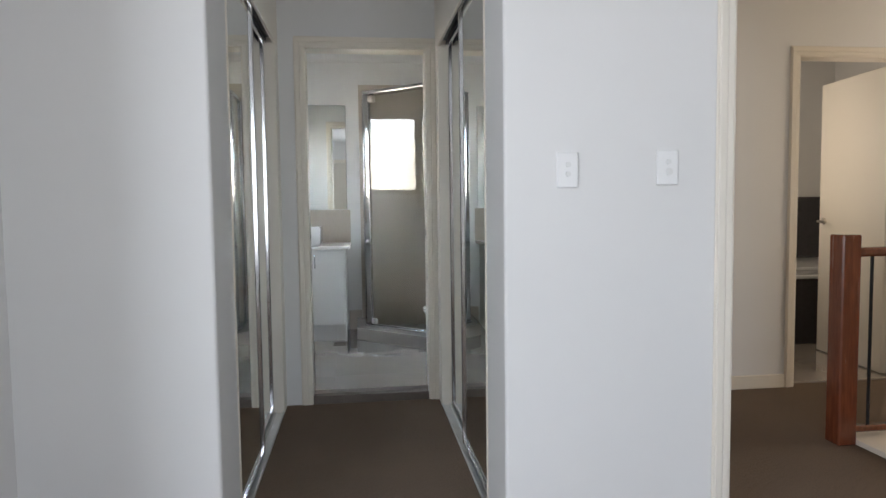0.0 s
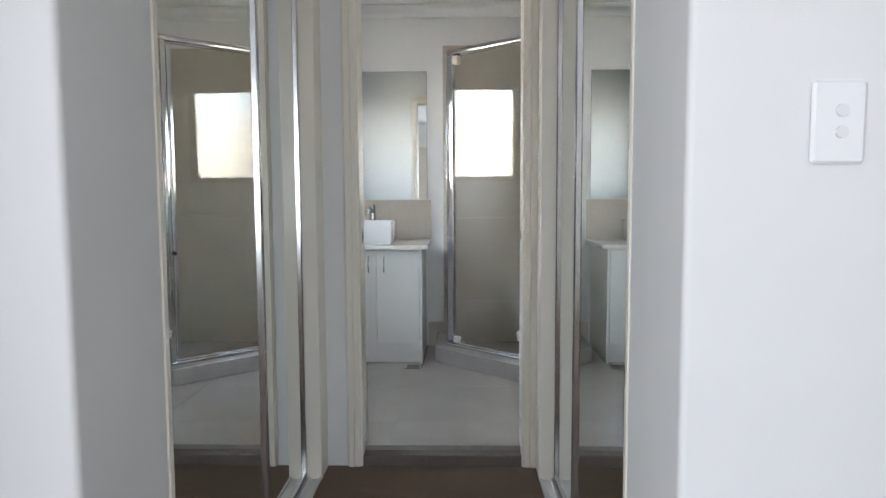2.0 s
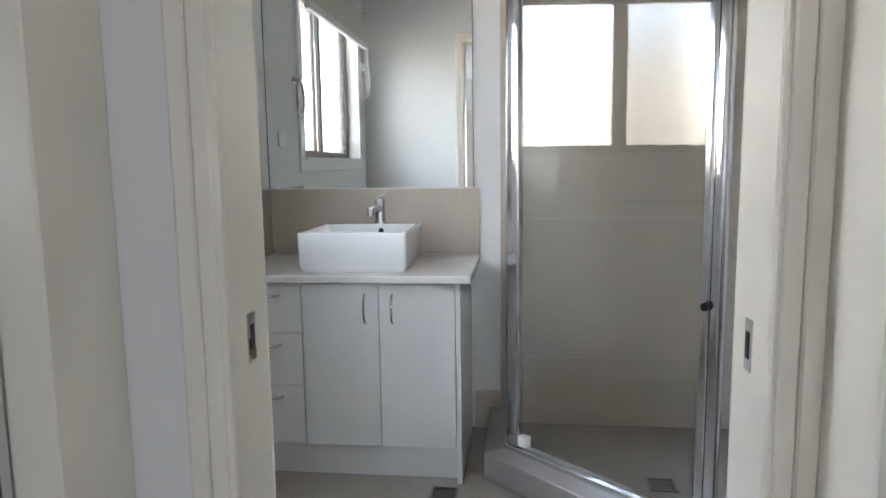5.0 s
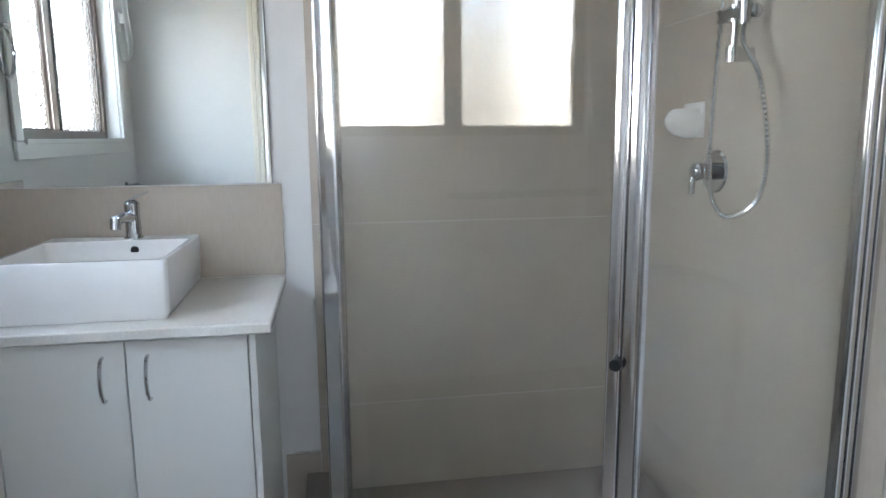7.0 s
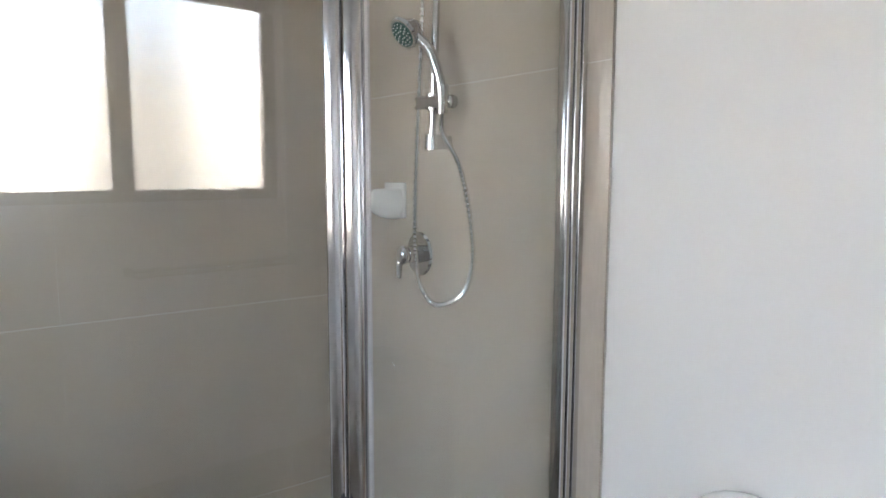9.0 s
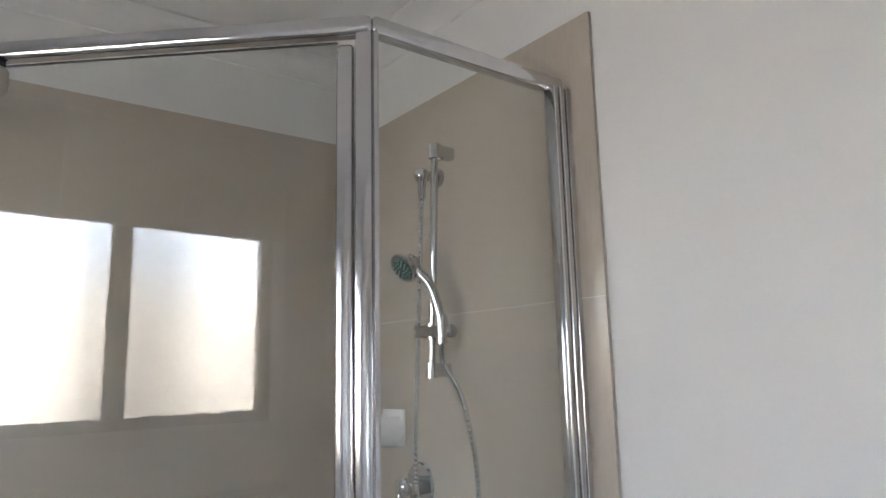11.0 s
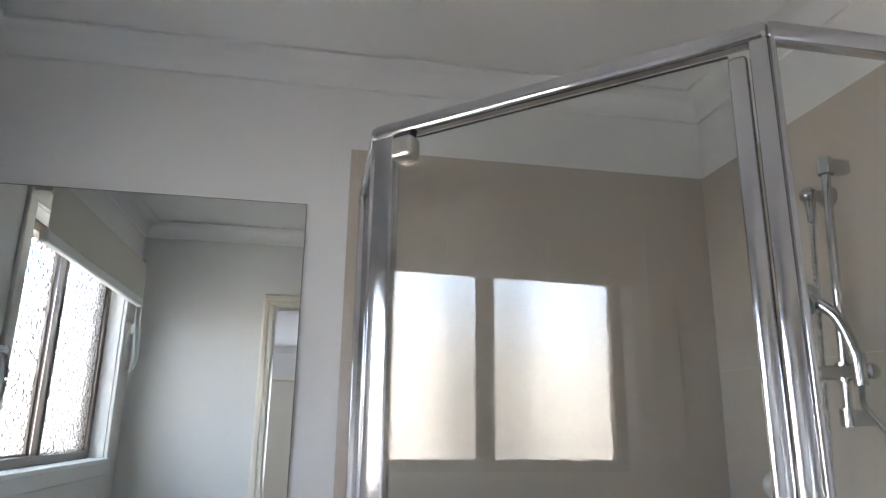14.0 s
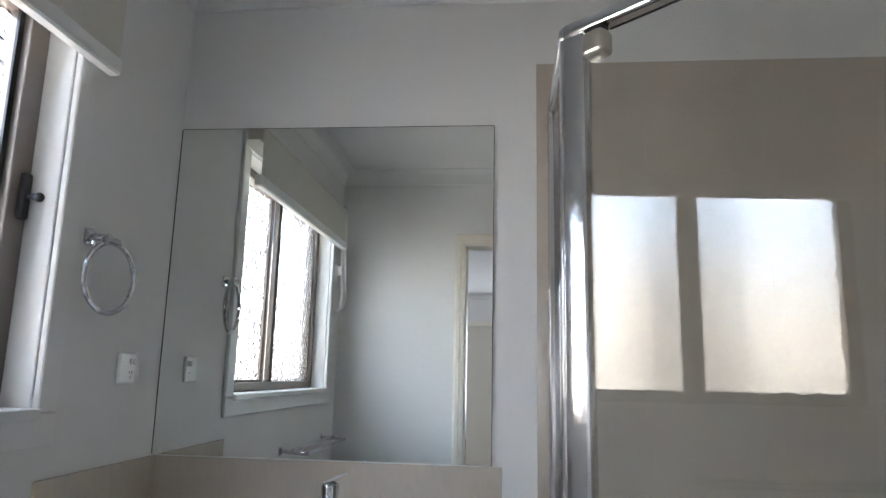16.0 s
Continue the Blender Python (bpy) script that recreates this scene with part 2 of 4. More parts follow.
# ---------- mesh builders ----------
def box(bm, x0, y0, z0, x1, y1, z1, bevel=0.0, seg=1):
    r = bmesh.ops.create_cube(bm, size=1)
    vs = r["verts"]
    bmesh.ops.scale(bm, vec=(abs(x1 - x0), abs(y1 - y0), abs(z1 - z0)), verts=vs)
    bmesh.ops.translate(bm, vec=((x0 + x1) / 2, (y0 + y1) / 2, (z0 + z1) / 2), verts=vs)
    if bevel:
        es = list({e for v in vs for e in v.link_edges})
        bmesh.ops.bevel(bm, geom=es, offset=bevel, segments=seg, profile=0.5, affect="EDGES")


def prism(bm, pts, z0, z1, bevel=0.0, seg=1):
    lo = [bm.verts.new((x, y, z0)) for x, y in pts]
    hi = [bm.verts.new((x, y, z1)) for x, y in pts]
    fs = [bm.faces.new(lo[::-1]), bm.faces.new(hi)]
    k = len(pts)
    for i in range(k):
        fs.append(bm.faces.new((lo[i], lo[(i + 1) % k], hi[(i + 1) % k], hi[i])))
    bmesh.ops.recalc_face_normals(bm, faces=fs)
    if bevel:
        es = list({e for f in fs for e in f.edges})
        bmesh.ops.bevel(bm, geom=es, offset=bevel, segments=seg, profile=0.5, affect="EDGES")


def cyl(bm, a, b, r, r2=None, n=20):
    a, b = Vector(a), Vector(b)
    m = Matrix.Translation((a + b) / 2) @ (b - a).to_track_quat("Z", "Y").to_matrix().to_4x4()
    bmesh.ops.create_cone(bm, cap_ends=True, segments=n, radius1=r, radius2=r if r2 is None else r2, depth=(b - a).length, matrix=m)


def ball(bm, c, r, sx=1, sy=1, sz=1):
    bmesh.ops.create_uvsphere(bm, u_segments=18, v_segments=10, radius=r, matrix=Matrix.Translation(c) @ Matrix.Diagonal((sx, sy, sz, 1)))


def torus(bm, c, R, r, ax, ay, n=40, k=10):
    """A ring round c in the plane of the unit vectors ax and ay."""
    c, ax, ay = Vector(c), Vector(ax), Vector(ay)
    az = ax.cross(ay)
    rings = []
    for i in range(n):
        t = 2 * math.pi * i / n
        d = ax * math.cos(t) + ay * math.sin(t)
        rings.append([bm.verts.new(c + d * (R + r * math.cos(2 * math.pi * j / k)) + az * r * math.sin(2 * math.pi * j / k)) for j in range(k)])
    for i in range(n):
        p, q = rings[i], rings[(i + 1) % n]
        for j in range(k):
            bm.faces.new((p[j], q[j], q[(j + 1) % k], p[(j + 1) % k]))


def smooth_path(pts, per=12):
    """Points along a smooth curve through pts."""
    P = [Vector(p) for p in pts]
    P = [P[0] * 2 - P[1]] + P + [P[-1] * 2 - P[-2]]
    out = []
    for i in range(1, len(P) - 2):
        for s in range(per):
            t = s / per
            a, b, c, d = P[i - 1], P[i], P[i + 1], P[i + 2]
            out.append(0.5 * ((2 * b) + (c - a) * t + (2 * a - 5 * b + 4 * c - d) * t * t + (3 * b - a - 3 * c + d) * t ** 3))
    out.append(P[-2])
    return out


def tube(bm, pts, r, k=10, ribs=0.0):
    prev = None
    n = len(pts)
    side = None
    for i, p in enumerate(pts):
        d = (Vector(pts[min(i + 1, n - 1)]) - Vector(pts[max(i - 1, 0)])).normalized()
        if side is None:
            side = d.orthogonal().normalized()
        side = (side - d * side.dot(d)).normalized()
        up = d.cross(side)
        rr = r * (1 - ribs * (i % 2))
        ring = [bm.verts.new(Vector(p) + side * rr * math.cos(2 * math.pi * j / k) + up * rr * math.sin(2 * math.pi * j / k)) for j in range(k)]
        if prev:
            for j in range(k):
                bm.faces.new((prev[j], prev[(j + 1) % k], ring[(j + 1) % k], ring[j]))
        else:
            bm.faces.new(ring[::-1])
        prev = ring
    bm.faces.new(prev)


def loft(bm, rings, caps=True):
    vs = [[bm.verts.new(p) for p in ring] for ring in rings]
    k = len(vs[0])
    for a, b in zip(vs, vs[1:]):
        for j in range(k):
            bm.faces.new((a[j], a[(j + 1) % k], b[(j + 1) % k], b[j]))
    if caps:
        bm.faces.new(vs[0][::-1])
        bm.faces.new(vs[-1])


def make(name, mat, fn, parent=None, smooth=False, label="", category="", kind="", group="", shadow=True):
    bm = bmesh.new()
    fn(bm)
    bmesh.ops.recalc_face_normals(bm, faces=bm.faces)
    me = bpy.data.meshes.new(name)
    bm.to_mesh(me)
    bm.free()
    if smooth:
        me.shade_smooth()
        me.set_sharp_from_angle(angle=radians(35))
    me.materials.append(mat)
    ob = new(name, me)
    if parent:
        ob.parent = parent
    tagged(ob, label, category, group, kind)
    if not shadow:
        ob.visible_shadow = False
    return ob


def boxes(name, mat, rows, bevel=0.0, **kw):
    def fn(bm):
        for r in rows:
            box(bm, *r, bevel=bevel)
    return make(name, mat, fn, **kw)


def thing(name, label, category, at=(0, 0, 0), group="", kind=""):
    ob = new(name)
    ob.empty_display_size = 0.1
    ob.location = at
    return tagged(ob, label, category, group, kind)


def wall(name, axis, c0, c1, a0, a1, z0, z1, holes=(), label="plain off-white painted plaster wall", mat=None):
    """A wall between c0 and c1 across its thickness and a0 to a1 along it; holes are (a0, a1, z0, z1)."""
    rows = []

    def put(p, q, r, s):
        if q - p > 1e-4 and s - r > 1e-4:
            rows.append((c0, p, r, c1, q, s) if axis == "x" else (p, c0, r, q, c1, s))
    cur = a0
    for h0, h1, hz0, hz1 in sorted(holes):
        put(cur, h0, z0, z1)
        put(h0, h1, z0, hz0)
        put(h0, h1, hz1, z1)
        cur = h1
    put(cur, a1, z0, z1)
    return boxes(name, mat or PAINT, rows, label=label, category="wall", kind="structure")


# ---------- plan ----------
FB = 0.068                       # bathroom floor level
XL, XR, YB, YF = -0.65, 1.50, 1.912, 0.0
CL, CR = -0.085, 0.815           # passage faces
DL, DR = 0.068, 0.755            # bathroom doorway
DH = 2.04
DHB = 2.07                       # bathroom doorway head
HC = 2.50                        # ceiling
YW = -1.98                       # bedroom face of the robe fronts
YD = -0.125                      # passage face of the bathroom wall
R0, R1 = -1.66, -0.27            # robe openings along y
HEAD = 2.095

# ground sheet and floors
boxes("ground", RENDERWALL, [(-60, -60, -0.6, 60, 60, -0.5)], label="pale ground outside the house", category="ground", kind="structure")
boxes("floor_carpet", CARPET, [(-4.05, -6.0, -0.06, 3.3, -2.8, 0.0), (3.3, -3.1, -0.06, 6.0, -2.8, 0.0), (-0.72, -2.8, -0.06, 6.0, YD + 0.06, 0.0)], label="brown ribbed loop-pile carpet floor", category="carpet", kind="structure")
boxes("floor_bathroom", HOBT, [(XL - 0.05, YD + 0.062, -0.06, XR + 0.05, YB + 0.05, FB - 0.0012)], label="grouted bed under polished floor tiles", category="floor", kind="structure")

# walls of the bathroom
WY0, WY1, WZ0, WZ1 = 0.215, 1.43, 1.26, 2.16
wall("wall_bath_left", "x", XL - 0.2, XL, YD, YB + 0.1, -0.06, HC, [(WY0, WY1, WZ0, WZ1)])
wall("wall_bath_back", "y", YB, YB + 0.1, XL, XR + 0.1, -0.06, HC)
wall("wall_bath_right", "x", XR, XR + 0.1, YD, YB, -0.06, HC)
wall("wall_bath_front", "y", YD, YF, XL, XR, -0.06, HC, [(DL - 0.02, DR + 0.02, -0.06, DHB + 0.02)])
# passage and robes
wall("wall_robe_left", "x", CL - 0.13, CL, R0 - 0.02, YD - 0.002, 0, HC, [(R0, R1, 0, HEAD + 0.05)], mat=TRIM)
wall("wall_robe_right", "x", CR, CR + 0.13, R0 - 0.02, YD - 0.002, 0, HC, [(R0, R1, 0, HEAD + 0.05)], mat=TRIM)
def corner_wall(name, pts, arc_at, cx, cy, a0):
    """An upright wall of plan pts whose corner number arc_at is rounded round (cx, cy)."""
    p = list(pts)
    p[arc_at:arc_at + 1] = [(cx + 0.012 * math.cos(radians(a0 + 15 * i)), cy + 0.012 * math.sin(radians(a0 + 15 * i))) for i in range(7)]
    make(name, PAINT, lambda bm: prism(bm, p, -0.02, HC + 0.02), smooth=True, label="plain painted wall with a rounded end corner", category="wall", kind="structure")


corner_wall("wall_bedroom_robe_left", [(-0.69, YW), (CL, YW), (CL, R0 - 0.0205), (CL - 0.13, R0 - 0.0205), (CL - 0.13, YW + 0.1), (-0.69, YW + 0.1)], 1, CL - 0.012, YW + 0.012, -90)
HX0, HX1 = 1.595, 2.40
corner_wall("wall_bedroom_robe_mid", [(CR, YW), (HX0 - 0.0205, YW), (HX0 - 0.0205, YW + 0.1), (CR + 0.13, YW + 0.1), (CR + 0.13, R0 - 0.0205), (CR, R0 - 0.0205)], 0, CR + 0.012, YW + 0.012, 180)
wall("wall_bedroom_robe_right", "y", YW, YW + 0.1, HX0 - 0.02, 3.2, 0, HC, [(HX0 - 0.02, HX1 + 0.02, 0, DH + 0.02)])
boxes("wall_robe_interior", PAINT, [(-0.70, YW + 0.102, 0, -0.66, YD - 0.002, HC), (1.46, YW + 0.102, 0, 1.5, YD - 0.002, HC)], label="plain painted plaster inside the robes", category="wall", kind="structure")
# bedroom
wall("wall_bedroom_return", "x", -0.78, -0.68, -2.9, YW + 0.1, 0, HC)
wall("wall_bedroom_left", "x", -4.1, -4.0, -6.0, -2.8, 0, HC)
wall("wall_bedroom_side", "y", -2.9, -2.8, -4.0, -0.782, 0, HC)
wall("wall_bedroom_right", "x", 3.2, 3.3, -5.9, YW + 0.1, 0, HC)
# The right-hand opening only serves the added passage lamp
wall("wall_bedroom_back", "y", -6.0, -5.9, -4.0, 3.3, 0, HC, [(-3.3, -1.7, 0.75, 2.15), (-0.52, 0.32, 0, DH + 0.02), (0.42, 1.82, 0.75, 2.15)])
# hall
HY = -0.235
HD0, HD1 = 3.045, 3.83
wall("wall_hall_far", "y", HY, HY + 0.1, 1.6, 5.9, 0, HC, [(HD0 - 0.02, HD1 + 0.02, 0, DH + 0.02)])
# The end-wall opening is assumed too, to hold the stair lamp
wall("wall_hall_end", "x", 5.9, 6.0, -3.0, HY + 0.1, -0.06, HC, [(-2.1, -1.1, 1.05, 2.15)])
wall("wall_hall_near", "y", -3.1, -3.0, 3.3, 6.0, -0.06, HC)
# The left-wall gap is made up to hold the fill lamp
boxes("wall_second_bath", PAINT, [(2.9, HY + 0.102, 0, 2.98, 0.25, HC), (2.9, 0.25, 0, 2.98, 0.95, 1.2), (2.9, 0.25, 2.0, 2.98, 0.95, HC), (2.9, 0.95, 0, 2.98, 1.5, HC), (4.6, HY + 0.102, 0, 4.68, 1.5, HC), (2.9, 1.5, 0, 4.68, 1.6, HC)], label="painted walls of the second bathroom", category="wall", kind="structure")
boxes("floor_second_bath", FLOORTILE, [(2.98, HY + 0.06, -0.05, 4.6, 1.5, 0.012)], label="polished beige tile floor", category="floor", kind="structure")
boxes("ceiling", CEIL, [(-0.86, -2.8, HC, 6.1, YB + 0.12, HC + 0.12), (-4.15, -6.1, HC, 6.1, -2.8, HC + 0.12)], label="flat white painted ceiling", category="ceiling", kind="structure")


def cove(name, pts, drop=0.075, out=0.075):
    """A hollow coved cornice along the closed loop pts (anticlockwise), just under the ceiling."""
    prof = [(0.0, -drop - 0.004), (0.006, -drop)]
    for i in range(7):
        a = math.pi / 2 * i / 6
        prof.append((0.006 + (out - 0.006) * (1 - math.cos(a)), -drop + (drop - 0.006) * math.sin(a)))
    prof += [(out, -0.006), (out + 0.003, 0.0)]

    def fn(bm):
        n = len(pts)
        rings = []
        for i in range(n):
            p = Vector(pts[i])
            d0 = (p - Vector(pts[i - 1])).normalized()
            d1 = (Vector(pts[(i + 1) % n]) - p).normalized()
            m = Vector((-d0.y - d1.y, d0.x + d1.x))
            rings.append([bm.verts.new((p.x + m.x * u, p.y + m.y * u, HC - 0.002 + v)) for u, v in prof])
        for i in range(n):
            a, b = rings[i], rings[(i + 1) % n]
            for j in range(len(prof) - 1):
                bm.faces.new((a[j], b[j], b[j + 1], a[j + 1]))
    return make(name, CEIL, fn, smooth=True, label="white coved plaster cornice", category="cornice", kind="structure")


cove("cornice_bathroom", [(XL, YF), (XR, YF), (XR, YB), (XL, YB)])
cove("cornice_bedroom", [(-4.0, -5.9), (3.2, -5.9), (3.2, YW), (-0.68, YW), (-0.68, -2.9), (-4.0, -2.9)])


# ---------- doors, casings, skirting ----------
def casing(bm, x0, x1, top, y, out, w=0.066):
    """Moulded architrave round an opening in a wall facing along y; out is -1 or 1."""
    for a, b, t in ((0.0, w, 0.010), (0.008, w * 0.5, 0.015), (w * 0.5, w - 0.006, 0.019)):
        ya, yb = y + 0.001 * out, y + t * out
        box(bm, x0 - b, ya, 0.0, x0 - a, yb, top + a, bevel=0.003)
        box(bm, x1 + a, ya, 0.0, x1 + b, yb, top + a, bevel=0.003)
        box(bm, x0 - b, ya, top + a, x1 + b, yb, top + b, bevel=0.003)


def door_frame(name, x0, x1, ya, yb, label, top=DH):
    f = thing(name, label, "door frame", ((x0 + x1) / 2, ya, 0), kind="structure")

    def up(ob):
        ob.parent = f
        ob.matrix_parent_inverse = Matrix.Translation(f.location).inverted()
    up(make("casing", TRIM, lambda bm: casing(bm, x0, x1, top, ya, -1)))
    up(make("casing", TRIM, lambda bm: casing(bm, x0, x1, top, yb, 1)))
    up(boxes("jamb", TRIM, [(x0 - 0.019, ya - 0.001, 0, x0, yb + 0.001, top), (x1, ya - 0.001, 0, x1 + 0.019, yb + 0.001, top), (x0 - 0.019, ya - 0.001, top, x1 + 0.019, yb + 0.001, top + 0.019)], bevel=0.0015))
    return f


bath_frame = door_frame("door_frame_1", DL, DR, YD, YF, "white gloss painted door frame to the bathroom", DHB)
hall_frame = door_frame("door_frame_2", HX0, HX1, YW, YW + 0.1, "white gloss painted bedroom door frame")
back_frame = door_frame("door_frame_4", -0.50, 0.30, -6.0, -5.9, "white painted door frame at the back of the bedroom")
second_frame = door_frame("door_frame_3", HD0, HD1, HY, HY + 0.1, "cream painted door frame off the landing")


def strike(name, x, y, z, face, parent):
    """Metal latch plate let into a jamb; face is the sign of x it looks to."""
    o = boxes(name, SATIN, [(x - 0.001, y - 0.013, z - 0.035, x + 0.002 * face, y + 0.013, z + 0.035)])
    s = boxes("latch_slot", SLOT, [(x + 0.001 * face, y - 0.006, z - 0.018, x + 0.0035 * face, y + 0.006, z + 0.018)])
    for q in (o, s):
        q.parent = parent
        q.matrix_parent_inverse = Matrix.Translation(parent.location).inverted()


strike("strike_plate", DR, -0.06, 1.0, -1, bath_frame)
strike("strike_plate", DL, -0.06, 1.0, 1, bath_frame)
strike("strike_plate", HX0, YW + 0.05, 0.98, 1, hall_frame)


def skirting(name, rows):
    def fn(bm):
        for r in rows:
            box(bm, *r, bevel=0.004)
    return make(name, TRIM, fn, label="white gloss painted timber skirting board", category="skirting", kind="structure")


skirting("baseboard_bedroom", [(-0.678, YW - 0.015, 0, CL - 0.002, YW - 0.001, 0.085), (-0.679, -2.89, 0, -0.664, YW - 0.016, 0.085)])
skirting("baseboard_hall", [(1.62, HY - 0.015, 0, HD0 - 0.068, HY - 0.001, 0.085), (HD1 + 0.068, HY - 0.015, 0, 5.89, HY - 0.001, 0.085)])
boxes("door_threshold", SILL, [(DL + 0.001, YD - 0.004, -0.05, DR - 0.001, YD + 0.061, FB - 0.02)], bevel=0.003, label="grey tiled step at the bathroom doorway", category="threshold", kind="structure")


# ---------- mirrored robes ----------
def robe_doors(name, side, label):
    """Two sliding mirror doors on floor and head tracks; side -1: faces +x on the left, 1: the right one."""
    face = CL if side < 0 else CR
    root = thing(name, label, "wardrobe door", (face, (R0 + R1) / 2, 0), group="mirrored wardrobe fronts")
    inv = Matrix.Translation(root.location).inverted()

    def add(ob):
        ob.parent = root
        ob.matrix_parent_inverse = inv

    def bx(d0, y0, z0, d1, y1, z1):
        xa, xb = face + side * d0, face + side * d1
        return (min(xa, xb), y0, z0, max(xa, xb), y1, z1)
    add(boxes("floor_track", TRACK, [bx(0.0, R0 + 0.006, 0, 0.095, R1 - 0.006, 0.006), bx(0.0, R0 + 0.006, 0.006, 0.008, R1 - 0.006, 0.014), bx(0.044, R0 + 0.006, 0.006, 0.050, R1 - 0.006, 0.016), bx(0.087, R0 + 0.006, 0.006, 0.095, R1 - 0.006, 0.014)], bevel=0.001))
    # Solid track block; the gap's darkness is in its colour
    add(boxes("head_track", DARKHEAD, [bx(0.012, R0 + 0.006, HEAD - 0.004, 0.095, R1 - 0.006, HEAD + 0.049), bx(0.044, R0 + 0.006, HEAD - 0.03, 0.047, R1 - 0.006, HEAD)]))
    add(boxes("head_fascia", TRIM, [bx(-0.004, R0 + 0.006, HEAD - 0.035, 0.011, R1 - 0.006, HEAD + 0.049)], bevel=0.002))
    ym = (R0 + R1) / 2
    for k, (d, y0, y1) in enumerate(((0.028, R0 + 0.008, ym + 0.02), (0.069, ym - 0.025, R1 - 0.008))):
        z0, z1, w, t = 0.016, HEAD - 0.008, 0.021, 0.0135
        add(boxes("stile", ALU, [bx(d - t, y0, z0, d + t, y0 + w, z1), bx(d - t, y1 - w, z0, d + t, y1, z1), bx(d - t + 0.002, y0 + w, z0, d + t - 0.002, y1 - w, z0 + 0.022), bx(d - t + 0.002, y0 + w, z1 - 0.02, d + t - 0.002, y1 - w, z1)], bevel=0.003, label="slim bright metal frame"))
        add(boxes("mirror_pane", MIRROR, [bx(d - 0.003, y0 + w - 0.004, z0 + 0.018, d + 0.003, y1 - w + 0.004, z1 - 0.016)]))


robe_doors("mirrored_wardrobe_doors", -1, "pair of sliding mirror wardrobe doors in metal frames")
robe_doors("mirrored_wardrobe_doors", 1, "pair of sliding mirror wardrobe doors in metal frames")
boxes("robe_jamb", TRIM, [(CL - 0.13, R0 - 0.018, 0, CL + 0.003, R0 + 0.004, HEAD + 0.046), (CR - 0.003, R0 - 0.018, 0, CR + 0.13, R0 + 0.004, HEAD + 0.046), (CL - 0.13, R1 - 0.004, 0, CL + 0.003, R1 + 0.018, HEAD + 0.046), (CR - 0.003, R1 - 0.004, 0, CR + 0.13, R1 + 0.018, HEAD + 0.046)], bevel=0.003, label="white painted jambs of the robe openings", category="trim", kind="structure")


# ---------- wall plates ----------
def switch_plate(x, z, rows, label):
    root = thing("light_switch", label, "light switch", (x, YW, z), group="wall switch plates")
    p = boxes("plate", PLASTIC, [(-0.037, -0.011, -0.058, 0.037, -0.001, 0.058)], bevel=0.004)
    p.parent = root

    def fn(bm):
        for dx, dz, r in rows:
            cyl(bm, (dx, -0.016, dz), (dx, -0.010, dz), r, n=24)
    b = make("button", SEATP, fn, smooth=True)
    b.parent = root


switch_plate(1.021, 1.275, ((0.002, 0.016, 0.0085), (0.002, -0.014, 0.0085)), "white double light switch plate on the wall")
switch_plate(1.360, 1.281, ((0.002, 0.018, 0.008), (0.004, -0.014, 0.0115)), "white fan and light switch plate on the wall")


